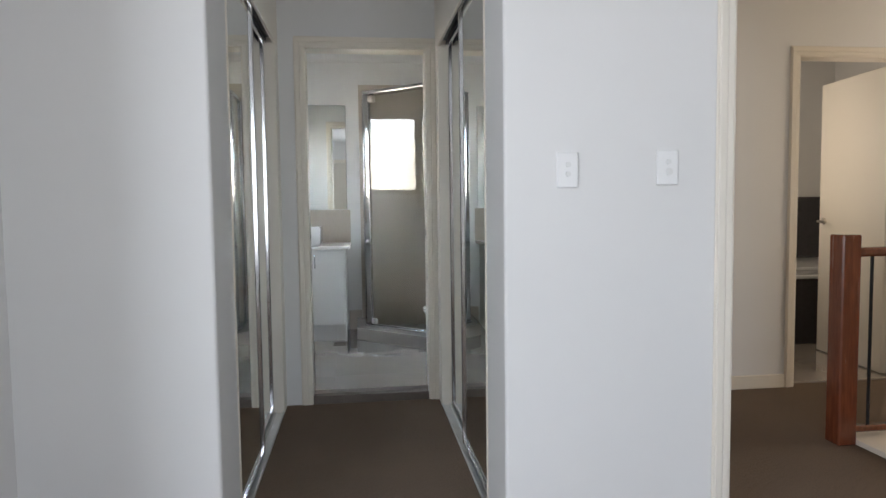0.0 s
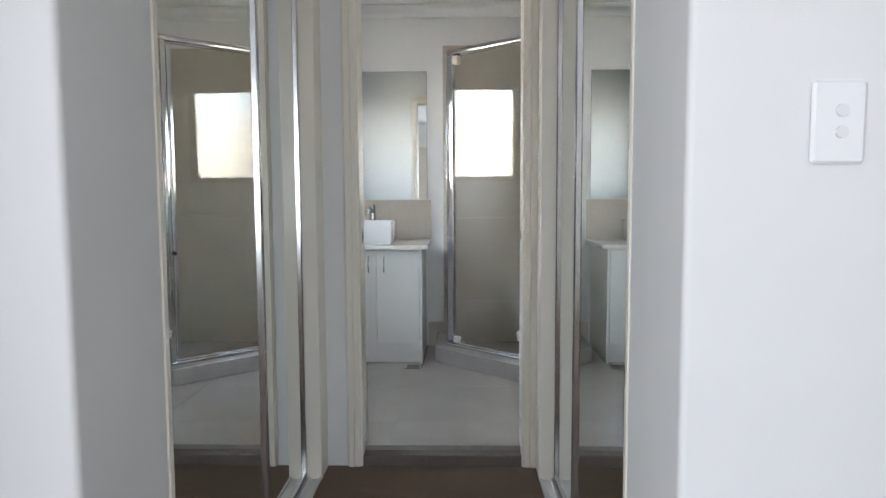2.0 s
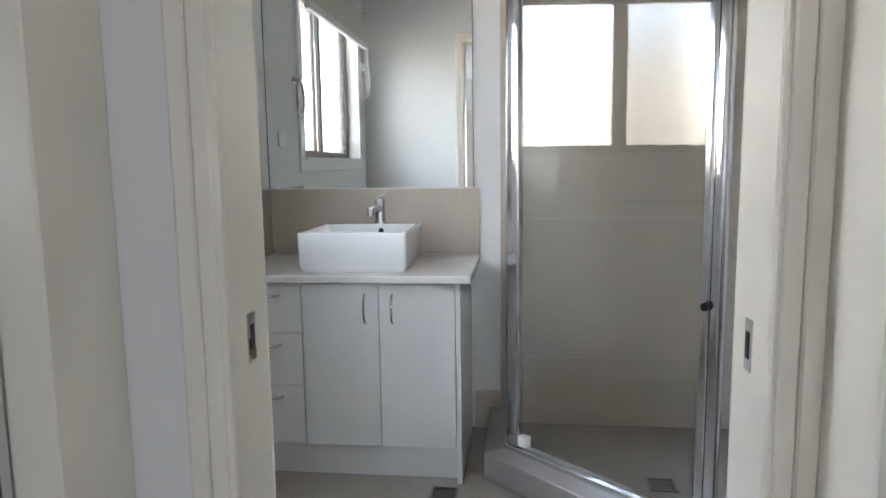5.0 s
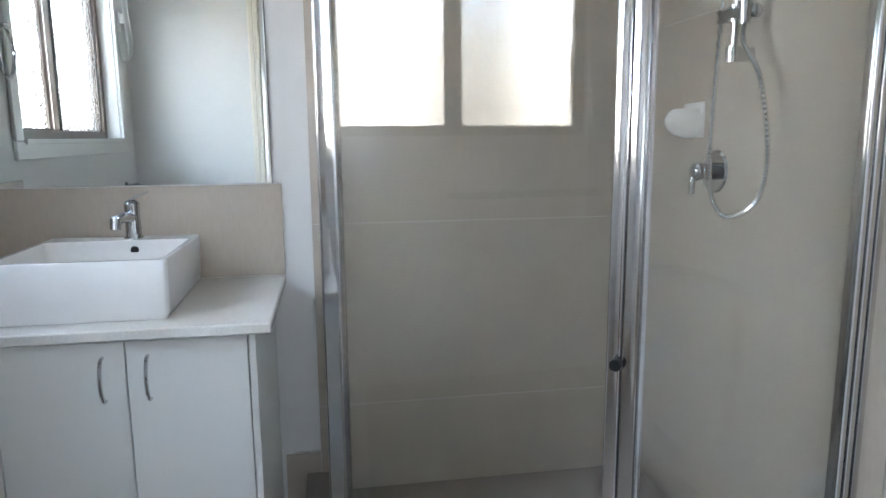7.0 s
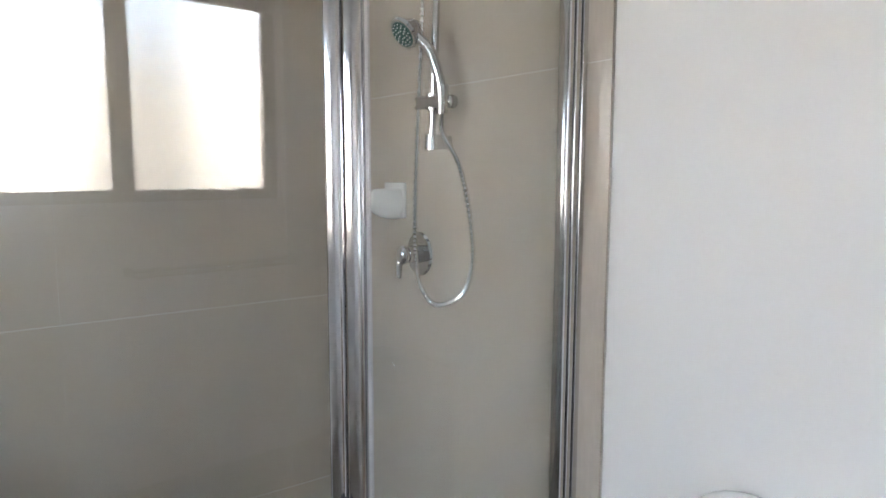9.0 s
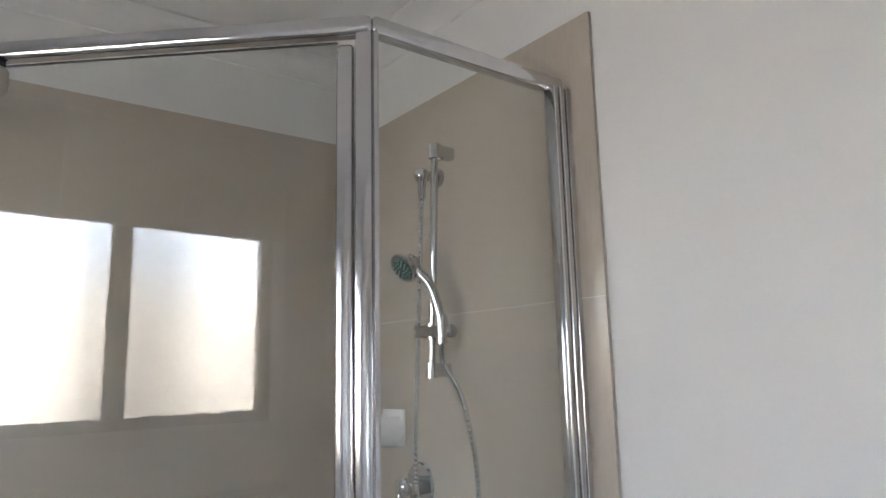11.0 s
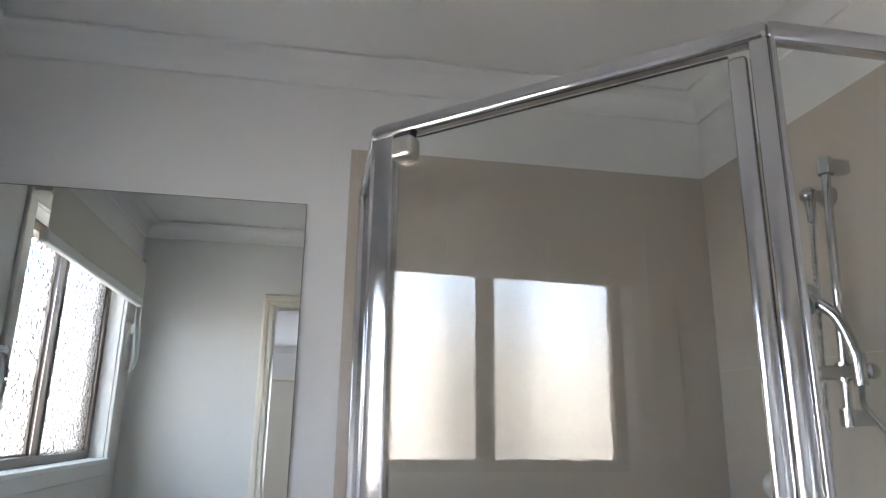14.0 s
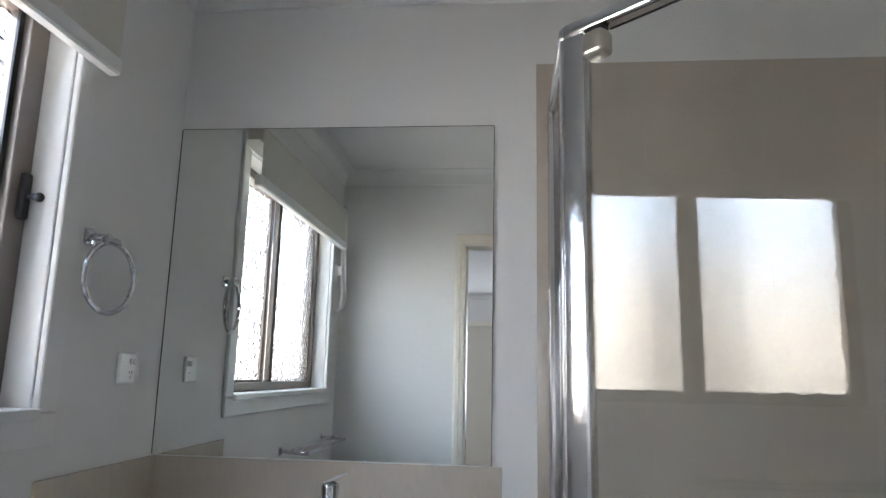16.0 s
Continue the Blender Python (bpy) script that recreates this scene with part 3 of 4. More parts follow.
# ---------- bathroom window ----------
def window_frame():
    root = thing("window_1", "grey aluminium sliding window with obscure glass", "window", (XL, 0.85, WZ0), kind="structure")
    inv = Matrix.Translation(root.location).inverted()

    def add(ob):
        ob.parent = root
        ob.matrix_parent_inverse = inv
    w = 0.06
    x0, x1 = XL + 0.001, XL + 0.016
    add(boxes("casing", WINTRIM, [(x0, WY0 - w + 0.01, WZ1 - 0.01, x1, WY1 + w - 0.01, WZ1 + w - 0.01), (x0, WY0 - w + 0.01, WZ0 + 0.012, x1, WY0 + 0.01, WZ1 - 0.01), (x0, WY1 - 0.01, WZ0 + 0.012, x1, WY1 + w - 0.01, WZ1 - 0.01), (x0, WY0 - w + 0.01, WZ0 - 0.055, x1, WY1 + w - 0.01, WZ0 + 0.010)], bevel=0.003))
    fx = XL - 0.135
    r = 0.012
    add(boxes("reveal", WINTRIM, [(fx, WY0, WZ0, x0 - 0.002, WY0 + r, WZ1), (fx, WY1 - r, WZ0, x0 - 0.002, WY1, WZ1), (fx, WY0 + r, WZ1 - r, x0 - 0.002, WY1 - r, WZ1), (fx, WY0 + r, WZ0, x1 + 0.01, WY1 - r, WZ0 + 0.02)], bevel=0.002))
    ya, yb, za, zb = WY0 + r, WY1 - r, WZ0 + 0.02, WZ1 - r
    f = 0.038
    add(boxes("frame", GREYALU, [(fx, ya, za, fx + 0.07, ya + f, zb), (fx, yb - 0.058, za, fx + 0.07, yb, zb), (fx, ya + f, zb - f, fx + 0.07, yb - 0.058, zb), (fx, ya + f, za, fx + 0.07, yb - 0.058, za + 0.034), (fx + 0.028, ya + f, za + 0.034, fx + 0.032, yb - 0.058, za + 0.044)], bevel=0.002))
    ym = 0.835
    add(boxes("sash", GREYALU, [(fx + 0.04, ym - 0.03, za + 0.036, fx + 0.062, ym + 0.008, zb - f), (fx + 0.012, ym - 0.008, za + 0.036, fx + 0.034, ym + 0.03, zb - f)], bevel=0.002))
    add(boxes("sash_seal", BLACK, [(fx + 0.063, ym - 0.010, za + 0.036, fx + 0.066, ym + 0.007, zb - f), (fx + 0.054, ym - 0.040, za + 0.036, fx + 0.058, ym - 0.0305, zb - f), (fx + 0.046, yb - 0.072, za + 0.036, fx + 0.052, yb - 0.058, zb - f), (fx + 0.054, ya + f, za + 0.036, fx + 0.058, ya + f + 0.008, zb - f)]))
    add(boxes("pane", OBSCURE, [(fx + 0.048, ya + f, za + 0.034, fx + 0.053, ym - 0.03, zb - f)], shadow=False))
    add(boxes("pane", OBSCURE, [(fx + 0.020, ym + 0.03, za + 0.034, fx + 0.025, yb - f, zb - f)], shadow=False))

    def latch(bm):
        box(bm, fx + 0.062, yb - 0.03, 1.66, fx + 0.082, yb - 0.006, 1.76, bevel=0.006, seg=2)
        cyl(bm, (fx + 0.08, yb - 0.018, 1.71), (fx + 0.115, yb - 0.03, 1.705), 0.006)
        ball(bm, (fx + 0.118, yb - 0.031, 1.704), 0.010)
    add(make("latch", BLACK, latch, smooth=True))


window_frame()
boxes("backdrop", GLOW, [(-2.6, -2.6, -0.4, -2.58, 4.6, 4.6)], label="bright hazy daylight outside the window", category="backdrop", kind="structure")


def roller_blind():
    root = thing("roller_blind", "cream roller blind rolled up above the window", "blind", (XL, 0.85, 2.2))
    inv = Matrix.Translation(root.location).inverted()

    def add(ob):
        ob.parent = root
        ob.matrix_parent_inverse = inv
    y0, y1 = 0.205, 1.462
    add(make("roll", FABRIC, lambda bm: cyl(bm, (XL + 0.05, y0, 2.215), (XL + 0.05, y1, 2.215), 0.024, n=28), smooth=True))
    add(boxes("fabric", FABRIC, [(XL + 0.073, y0, 2.04, XL + 0.0745, y1, 2.215)]))
    add(boxes("bottom_bar", PLASTIC, [(XL + 0.050, y0 - 0.004, 2.004, XL + 0.080, y1 + 0.004, 2.046)], bevel=0.005))
    for yb in (y1 + 0.003, y0 - 0.006):
        add(boxes("bracket", SATIN, [(XL + 0.001, yb, 2.175, XL + 0.07, yb + 0.003, 2.25)], bevel=0.001))

    def chain(bm):
        for dx, dy in ((0.052, -0.010), (0.072, -0.016)):
            tube(bm, smooth_path([(XL + dx, y0 + dy, 2.2), (XL + dx, y0 + dy - 0.004, 1.95), (XL + dx + 0.01, y0 + dy - 0.01, 1.74), (XL + 0.03, y0 - 0.03, 1.68), (XL + 0.02, y0 - 0.012, 1.76), (XL + 0.03, y0 - 0.01, 1.9)]), 0.0022, 6)
    add(make("chain", PLASTIC, chain, smooth=True))
    add(boxes("chain_holder", PLASTIC, [(XL + 0.002, y0 - 0.04, 1.83, XL + 0.03, y0 - 0.012, 1.93), (XL + 0.03, y0 - 0.034, 1.87, XL + 0.05, y0 - 0.016, 1.92)], bevel=0.004))


roller_blind()


# ---------- shower ----------
A = Vector((0.408, 1.472))
B = Vector((1.004, 0.922))
T0, T1 = FB + 0.100, 2.098
TILE_X0, TILE_Y0, TILE_TOP = 0.37, 0.838, 2.225


def offset_line(p, q, d):
    n = Vector((-(q - p).y, (q - p).x)).normalized()
    return p + n * d, q + n * d


def hob(bm):
    o = [(0.322, YB - 0.001), (0.322, 1.425), (0.958, 0.832), (XR - 0.001, 0.832)]
    i = [(0.46, YB - 0.001), (0.46, 1.50), (1.025, 0.98), (XR - 0.001, 0.98)]
    for k in range(3):
        prism(bm, [o[k], o[k + 1], i[k + 1], i[k]], FB + 0.001, T0, bevel=0.003)


make("shower_hob", HOBT, hob, label="low tiled hob round the corner shower", category="shower hob", kind="structure")
make("shower_floor", HOBT, lambda bm: prism(bm, [(0.455, YB - 0.002), (0.455, 1.495), (1.02, 0.975), (XR - 0.002, 0.975), (XR - 0.002, YB - 0.002)], FB + 0.001, FB + 0.03), label="beige tiled shower floor", category="floor", kind="structure")


def seg_box(bm, p, q, d0, d1, z0, z1, bevel=0.004, seg=2):
    """A bar from p to q in plan, from d0 to d1 across (to its left)."""
    a, b = offset_line(p, q, d0)
    c, d = offset_line(p, q, d1)
    prism(bm, [a, b, d, c], z0, z1, bevel=bevel, seg=seg)


def shower_screen():
    root = thing("shower_screen", "corner shower screen, clear glass in bright aluminium", "shower screen", (B.x, B.y, T0))
    inv = Matrix.Translation(root.location).inverted()

    def add(ob):
        ob.parent = root
        ob.matrix_parent_inverse = inv
    WL = Vector((A.x, YB - 0.012))
    WR = Vector((XR - 0.012, B.y))
    runs = ((WL, A), (A, B), (B, WR))

    def rails(bm):
        for p, q in (run,):
            if upper:
                seg_box(bm, p, q, -0.008, 0.026, T1 - 0.034, T1, 0.009, 3)
                continue
            seg_box(bm, p, q, -0.012, 0.030, T0 + 0.0005, T0 + 0.020, 0.003, 2)
            seg_box(bm, p, q, 0.002, 0.020, T0 + 0.020, T0 + 0.032, 0.003, 2)
    for run in runs:
        for upper in (True, False):
            add(make("head_rail" if upper else "sill_rail", ALU, rails, smooth=True))
    da = (B - A).normalized()

    def posts(bm):
        za, zb = T0 + 0.02, T1 - 0.03
        seg_box(bm, WL, WL + Vector((0, -0.045)), -0.008, 0.026, za, zb, 0.004)
        seg_box(bm, A + Vector((0, 0.03)), A, -0.006, 0.024, za, zb, 0.004)
        seg_box(bm, A, A + da * 0.056, -0.006, 0.024, za, zb, 0.007, 3)
        seg_box(bm, B - da * 0.030, B, -0.006, 0.024, za, zb, 0.005)
        seg_box(bm, B, B + Vector((0.012, 0)), -0.006, 0.024, za, zb, 0.005)
        for i in range(3):
            seg_box(bm, WR - Vector((0.016 * i, 0)), WR - Vector((0.016 * (i + 1) - 0.0015, 0)), -0.010, 0.026 - 0.003 * i, za, zb, 0.003)
    add(make("post", ALU, posts, smooth=True))

    def stile(bm):
        za, zb = T0 + 0.038, T1 - 0.05
        seg_box(bm, B - da * 0.066, B - da * 0.034, 0.000, 0.020, za, zb, 0.008, 3)
    add(make("door_stile", ALU, stile, smooth=True))
    add(make("glass", GLASS, lambda bm: seg_box(bm, WL + Vector((0, -0.04)), A + Vector((0, 0.028)), 0.006, 0.012, T0 + 0.022, T1 - 0.032, 0), shadow=False))
    add(make("door_glass", GLASS, lambda bm: seg_box(bm, A + da * 0.058, B - da * 0.06, 0.006, 0.012, T0 + 0.036, T1 - 0.046, 0), shadow=False))
    add(make("glass", GLASS, lambda bm: seg_box(bm, B + Vector((0.010, 0)), WR - Vector((0.04, 0)), 0.006, 0.012, T0 + 0.022, T1 - 0.032, 0), shadow=False))

    def pivot(bm):
        seg_box(bm, A + da * 0.058, A + da * 0.112, -0.020, 0.024, T1 - 0.098, T1 - 0.044, 0.012, 4)
    add(make("pivot", SATIN, pivot, smooth=True))
    add(make("pivot_pin", BLACK, lambda bm: seg_box(bm, A + da * 0.064, A + da * 0.105, -0.012, 0.016, T1 - 0.044, T1 - 0.034, 0.002)))
    add(make("lower_pivot", PLASTIC, lambda bm: seg_box(bm, A + da * 0.060, A + da * 0.10, -0.012, 0.022, T0 + 0.030, T0 + 0.072, 0.006, 2), smooth=True))
    # Dark strip draws the thin gap line along the door glass's top edge
    add(make("door_seal", SLOT, lambda bm: seg_box(bm, A + da * 0.112, B - da * 0.064, 0.006, 0.012, T1 - 0.0455, T1 - 0.0435, 0)))
    kp = B - da * 0.040
    n2 = Vector((-da.y, da.x))
    kz = 0.836

    def knob(bm):
        a = kp - n2 * 0.001
        b = kp - n2 * 0.018
        cyl(bm, (a.x, a.y, kz), (b.x, b.y, kz), 0.0125, 0.0115, 24)
    add(make("knob", BLACK, knob, smooth=True, label="small black door knob"))


shower_screen()


def shower_rail():
    root = thing("shower_rail", "chrome shower rail with hand shower and hose", "shower rail", (XR, 1.39, 1.47))
    inv = Matrix.Translation(root.location).inverted()

    def add(ob):
        ob.parent = root
        ob.matrix_parent_inverse = inv
    xr, yr = XR - 0.066, 1.322
    wallx = XR - 0.011
    yl = yr + 0.032
    ys = yr + 0.027

    def rail(bm):
        cyl(bm, (xr, yl, 1.46), (xr, yr, 2.045), 0.0095)
        for y, z in ((yl, 1.472), (yr, 2.034)):
            cyl(bm, (xr, y, z - 0.019), (xr, y, z + 0.019), 0.017, n=24)
            box(bm, xr, y - 0.015, z - 0.017, wallx, y + 0.015, z + 0.017, bevel=0.006, seg=3)
    add(make("rail", CHROME, rail, smooth=True))

    def slider(bm):
        cyl(bm, (xr - 0.006, ys - 0.062, 1.566), (xr - 0.002, ys + 0.046, 1.570), 0.0175, 0.0165, 24)
        cyl(bm, (xr, ys, 1.548), (xr, ys, 1.588), 0.018, n=24)
        for dz in (-0.011, 0.011):
            box(bm, xr - 0.012, ys + 0.044, 1.570 + dz - 0.005, xr + 0.010, ys + 0.066, 1.570 + dz + 0.005, bevel=0.002)
        cyl(bm, (xr - 0.012, ys - 0.056, 1.536), (xr - 0.012, ys - 0.054, 1.604), 0.014, 0.0165, 24)
        ball(bm, (xr + 0.012, ys - 0.064, 1.566), 0.017, 1, 0.6, 1)
    add(make("slider", CHROME, slider, smooth=True))
    hx, hy = xr - 0.012, ys - 0.055

    face = Vector((-0.80, -0.02, -0.60)).normalized()

    def handle(bm):
        pts = smooth_path([(hx, hy, 1.545), (hx - 0.005, hy + 0.002, 1.61), (hx - 0.016, hy + 0.022, 1.68), (hx - 0.036, hy + 0.056, 1.722)], 8)
        tube(bm, pts, 0.0125, 14)
        c = Vector((hx - 0.040, hy + 0.074, 1.742))
        cyl(bm, c, c + face * 0.022, 0.026, 0.041, 32)
        cyl(bm, c + face * 0.022, c + face * 0.030, 0.041, 0.039, 32)
        ball(bm, c, 0.0255, 1, 1, 0.9)
    add(make("hand_shower", CHROME, handle, smooth=True))
    rose = Vector((hx - 0.040, hy + 0.074, 1.742)) + face * 0.0295
    add(make("spray_face", TEAL, lambda bm: cyl(bm, rose, rose + face * 0.003, 0.033, 0.031, 32), smooth=True))

    def nozzles(bm):
        u = face.orthogonal().normalized()
        v = face.cross(u)
        for rad, n in ((0.010, 6), (0.019, 10), (0.027, 14)):
            for k in range(n):
                p = rose + face * 0.003 + (u * math.cos(2 * math.pi * k / n) + v * math.sin(2 * math.pi * k / n)) * rad
                cyl(bm, p, p + face * 0.002, 0.0018, 0.0013, 8)
    add(make("nozzle", PLASTIC, nozzles, smooth=True))
    iy, iz = 1.384, 1.985

    def inlet(bm):
        cyl(bm, (wallx, iy, iz), (wallx - 0.012, iy, iz), 0.027, 0.024, 28)
        cyl(bm, (wallx - 0.010, iy, iz), (xr, iy, iz), 0.014)
        ball(bm, (xr, iy, iz), 0.021)
        cyl(bm, (xr, iy, iz - 0.01), (xr, iy, iz - 0.065), 0.0125, 0.0095)
    add(make("inlet", CHROME, inlet, smooth=True))

    def hose(bm):
        pts = smooth_path([(xr, iy, iz - 0.06), (xr, iy + 0.014, 1.75), (xr - 0.002, iy + 0.040, 1.35), (xr - 0.004, iy + 0.036, 1.16), (xr - 0.006, iy - 0.005, 1.088), (xr - 0.008, iy - 0.075, 1.070), (xr - 0.010, iy - 0.180, 1.12), (xr - 0.012, iy - 0.212, 1.23), (xr - 0.010, iy - 0.165, 1.40), (hx, hy - 0.004, 1.49), (hx, hy, 1.54)], 30)
        tube(bm, pts, 0.0075, 9, ribs=0.42)
    add(make("hose", HOSEM, hose))


shower_rail()


def shower_mixer():
    x = XR - 0.010
    y, z = 1.490, 1.175

    def fn(bm):
        cyl(bm, (x, y, z), (x - 0.008, y, z), 0.060, 0.056, 36)
        cyl(bm, (x - 0.008, y, z), (x - 0.050, y, z), 0.024, 0.022, 28)
        ball(bm, (x - 0.054, y, z), 0.026, 0.8, 1, 1)
        tube(bm, smooth_path([(x - 0.058, y + 0.004, z), (x - 0.066, y + 0.006, z - 0.030), (x - 0.064, y + 0.008, z - 0.062)], 6), 0.0085, 12)
    make("shower_mixer", CHROME, fn, smooth=True, label="round chrome shower mixer on the tiles", category="tap")


def soap_dish():
    x = XR - 0.010
    y, z = 1.610, 1.318

    def fn(bm):
        box(bm, x - 0.012, y - 0.052, z - 0.050, x, y + 0.052, z + 0.050, bevel=0.004, seg=2)
        rings = []
        for k in range(9):
            a = -math.pi / 2 * 0.96 + k * (math.pi / 2 * 0.96 + 0.75) / 8
            rings.append((math.cos(a), z + 0.052 * math.sin(a) - 0.004))
        top = rings[-1][1]
        rings += [(0.62, top), (0.52, z + 0.012), (0.25, z - 0.008)]
        rings = [[(x - 0.010 - 0.085 * c * math.sin(math.pi * i / 19), y + 0.052 * c * math.cos(math.pi * i / 19), zz) for i in range(20)] for c, zz in rings]
        loft(bm, rings)
    make("soap_dish", CERAMIC, fn, smooth=True, label="white ceramic soap dish on the shower tiles", category="soap dish")


shower_mixer()
soap_dish()


def floor_grate(name, x, y, z, s, label):
    root = thing(name, label, "floor drain", (x, y, z))
    p = boxes("rim", STEEL, [(-s, -s, 0, s, -s + 0.009, 0.004), (-s, s - 0.009, 0, s, s, 0.004), (-s, -s + 0.009, 0, -s + 0.009, s - 0.009, 0.004), (s - 0.009, -s + 0.009, 0, s, s - 0.009, 0.004)] + [(-s + 0.009, -s + 0.014 + i * 0.012, 0, s - 0.009, -s + 0.019 + i * 0.012, 0.003) for i in range(int((2 * s - 0.02) / 0.012))])
    p.parent = root
    q = boxes("well", SLOT, [(-s + 0.004, -s + 0.004, -0.001, s - 0.004, s - 0.004, 0.0008)])
    q.parent = root


floor_grate("floor_drain", 0.185, 1.285, FB + 0.001, 0.05, "square metal floor waste in the beige tiles")
floor_grate("floor_drain", 0.955, 1.36, FB + 0.031, 0.05, "square metal shower waste in the tiled floor")


# ---------- vanity ----------
VX0, VX1, VY, CT = -0.612, 0.243, 1.362, 0.848


def bar_handle(bm, c, axis, length=0.105):
    """A bowed pull handle standing off a front that faces -y."""
    c = Vector(c)
    h = length / 2
    d = Vector((1, 0, 0)) if axis == "x" else Vector((0, 0, 1))
    o = Vector((0, -1, 0))
    tube(bm, smooth_path([c - d * h, c - d * h * 0.93 + o * 0.014, c - d * h * 0.5 + o * 0.026, c + o * 0.030, c + d * h * 0.5 + o * 0.026, c + d * h * 0.93 + o * 0.014, c + d * h], 5), 0.0048, 8)


def vanity():
    root = thing("vanity", "white laminate vanity cabinet with two doors and drawers", "vanity", (-0.18, VY, FB))
    inv = Matrix.Translation(root.location).inverted()

    def add(ob):
        ob.parent = root
        ob.matrix_parent_inverse = inv
        return ob
    bot = 0.205
    top = CT - 0.028
    yb = YB - 0.008
    add(boxes("body", CABINET, [(VX1 - 0.016, VY + 0.001, FB + 0.001, VX1, yb, top), (XL + 0.004, VY + 0.03, bot, VX1 - 0.0165, yb, bot + 0.016), (XL + 0.004, VY + 0.03, bot + 0.016, XL + 0.02, yb, top), (XL + 0.02, yb - 0.012, bot + 0.016, VX1 - 0.0165, yb, top), (XL + 0.004, VY + 0.03, top - 0.02, VX1 - 0.0165, yb - 0.013, top - 0.001), (XL + 0.004, VY + 0.004, bot, VX0 - 0.002, VY + 0.029, top)], bevel=0.001))
    add(boxes("kickboard", CABINET, [(XL + 0.004, VY + 0.05, FB + 0.001, VX1 - 0.0165, VY + 0.066, bot)]))
    add(boxes("countertop", STONE, [(XL + 0.002, VY - 0.022, top + 0.0005, VX1 + 0.04, yb, CT)], bevel=0.004))
    xd, xm, xe = -0.340, -0.052, VX1 - 0.0175
    g = 0.0017
    hs = [(top - 0.004, 0.630), (0.630, 0.432), (0.432, bot)]
    for z1, z0 in hs:
        add(boxes("drawer_front", CABINET, [(VX0, VY, z0 + g, xd - g, VY + 0.018, z1 - g)], bevel=0.0012))
        add(make("handle", CHROME, lambda bm: bar_handle(bm, ((VX0 + xd) / 2, VY, z1 - 0.045), "x"), smooth=True))
    for x0, x1, hx in ((xd, xm, xm - 0.05), (xm, xe, xm + 0.05)):
        add(boxes("door", CABINET, [(x0 + g, VY, bot + g, x1 - g, VY + 0.018, top - 0.004 - g)], bevel=0.0012))
        add(make("handle", CHROME, lambda bm: bar_handle(bm, (hx, VY, top - 0.095), "z"), smooth=True))


vanity()


def rounded_rect(x0, y0, x1, y1, r, z, n=5):
    pts = []
    for cx, cy, a0 in ((x1 - r, y1 - r, 0), (x0 + r, y1 - r, 90), (x0 + r, y0 + r, 180), (x1 - r, y0 + r, 270)):
        for i in range(n + 1):
            a = radians(a0 + 90 * i / n)
            pts.append((cx + r * math.cos(a), cy + r * math.sin(a), z))
    return pts


BX0, BX1, BY0, BY1, BZ = -0.362, 0.045, 1.405, 1.832, 0.996


def basin():
    root = thing("basin", "square white ceramic basin on the vanity counter", "basin", ((BX0 + BX1) / 2, 1.62, CT))
    inv = Matrix.Translation(root.location).inverted()

    def fn(bm):
        z = CT + 0.001
        t = 0.014
        iy = BY1 - 0.085
        rings = [rounded_rect(BX0 + 0.012, BY0 + 0.012, BX1 - 0.012, BY1 - 0.012, 0.012, z),
                 rounded_rect(BX0 + 0.002, BY0 + 0.002, BX1 - 0.002, BY1 - 0.002, 0.012, z + 0.02),
                 rounded_rect(BX0, BY0, BX1, BY1, 0.012, BZ - 0.006),
                 rounded_rect(BX0 + 0.003, BY0 + 0.003, BX1 - 0.003, BY1 - 0.003, 0.012, BZ),
                 rounded_rect(BX0 + t, BY0 + t, BX1 - t, iy, 0.015, BZ),
                 rounded_rect(BX0 + t + 0.004, BY0 + t + 0.004, BX1 - t - 0.004, iy - 0.004, 0.018, BZ - 0.008),
                 rounded_rect(BX0 + 0.04, BY0 + 0.05, BX1 - 0.04, iy - 0.025, 0.04, BZ - 0.105),
                 rounded_rect(BX0 + 0.10, BY0 + 0.11, BX1 - 0.10, iy - 0.08, 0.04, BZ - 0.112)]
        loft(bm, rings)
    b = make("bowl", CERAMIC, fn, smooth=True)
    o = make("overflow", SLOT, lambda bm: cyl(bm, (-0.115, iy_over, BZ - 0.026), (-0.115, iy_over - 0.004, BZ - 0.027), 0.011, n=20), label="dark overflow hole")
    w = make("waste", CHROME, lambda bm: cyl(bm, (-0.158, 1.575, BZ - 0.112), (-0.158, 1.575, BZ - 0.106), 0.022, n=24), smooth=True)
    for q in (b, o, w):
        q.parent = root
        q.matrix_parent_inverse = inv


iy_over = BY1 - 0.092
basin()


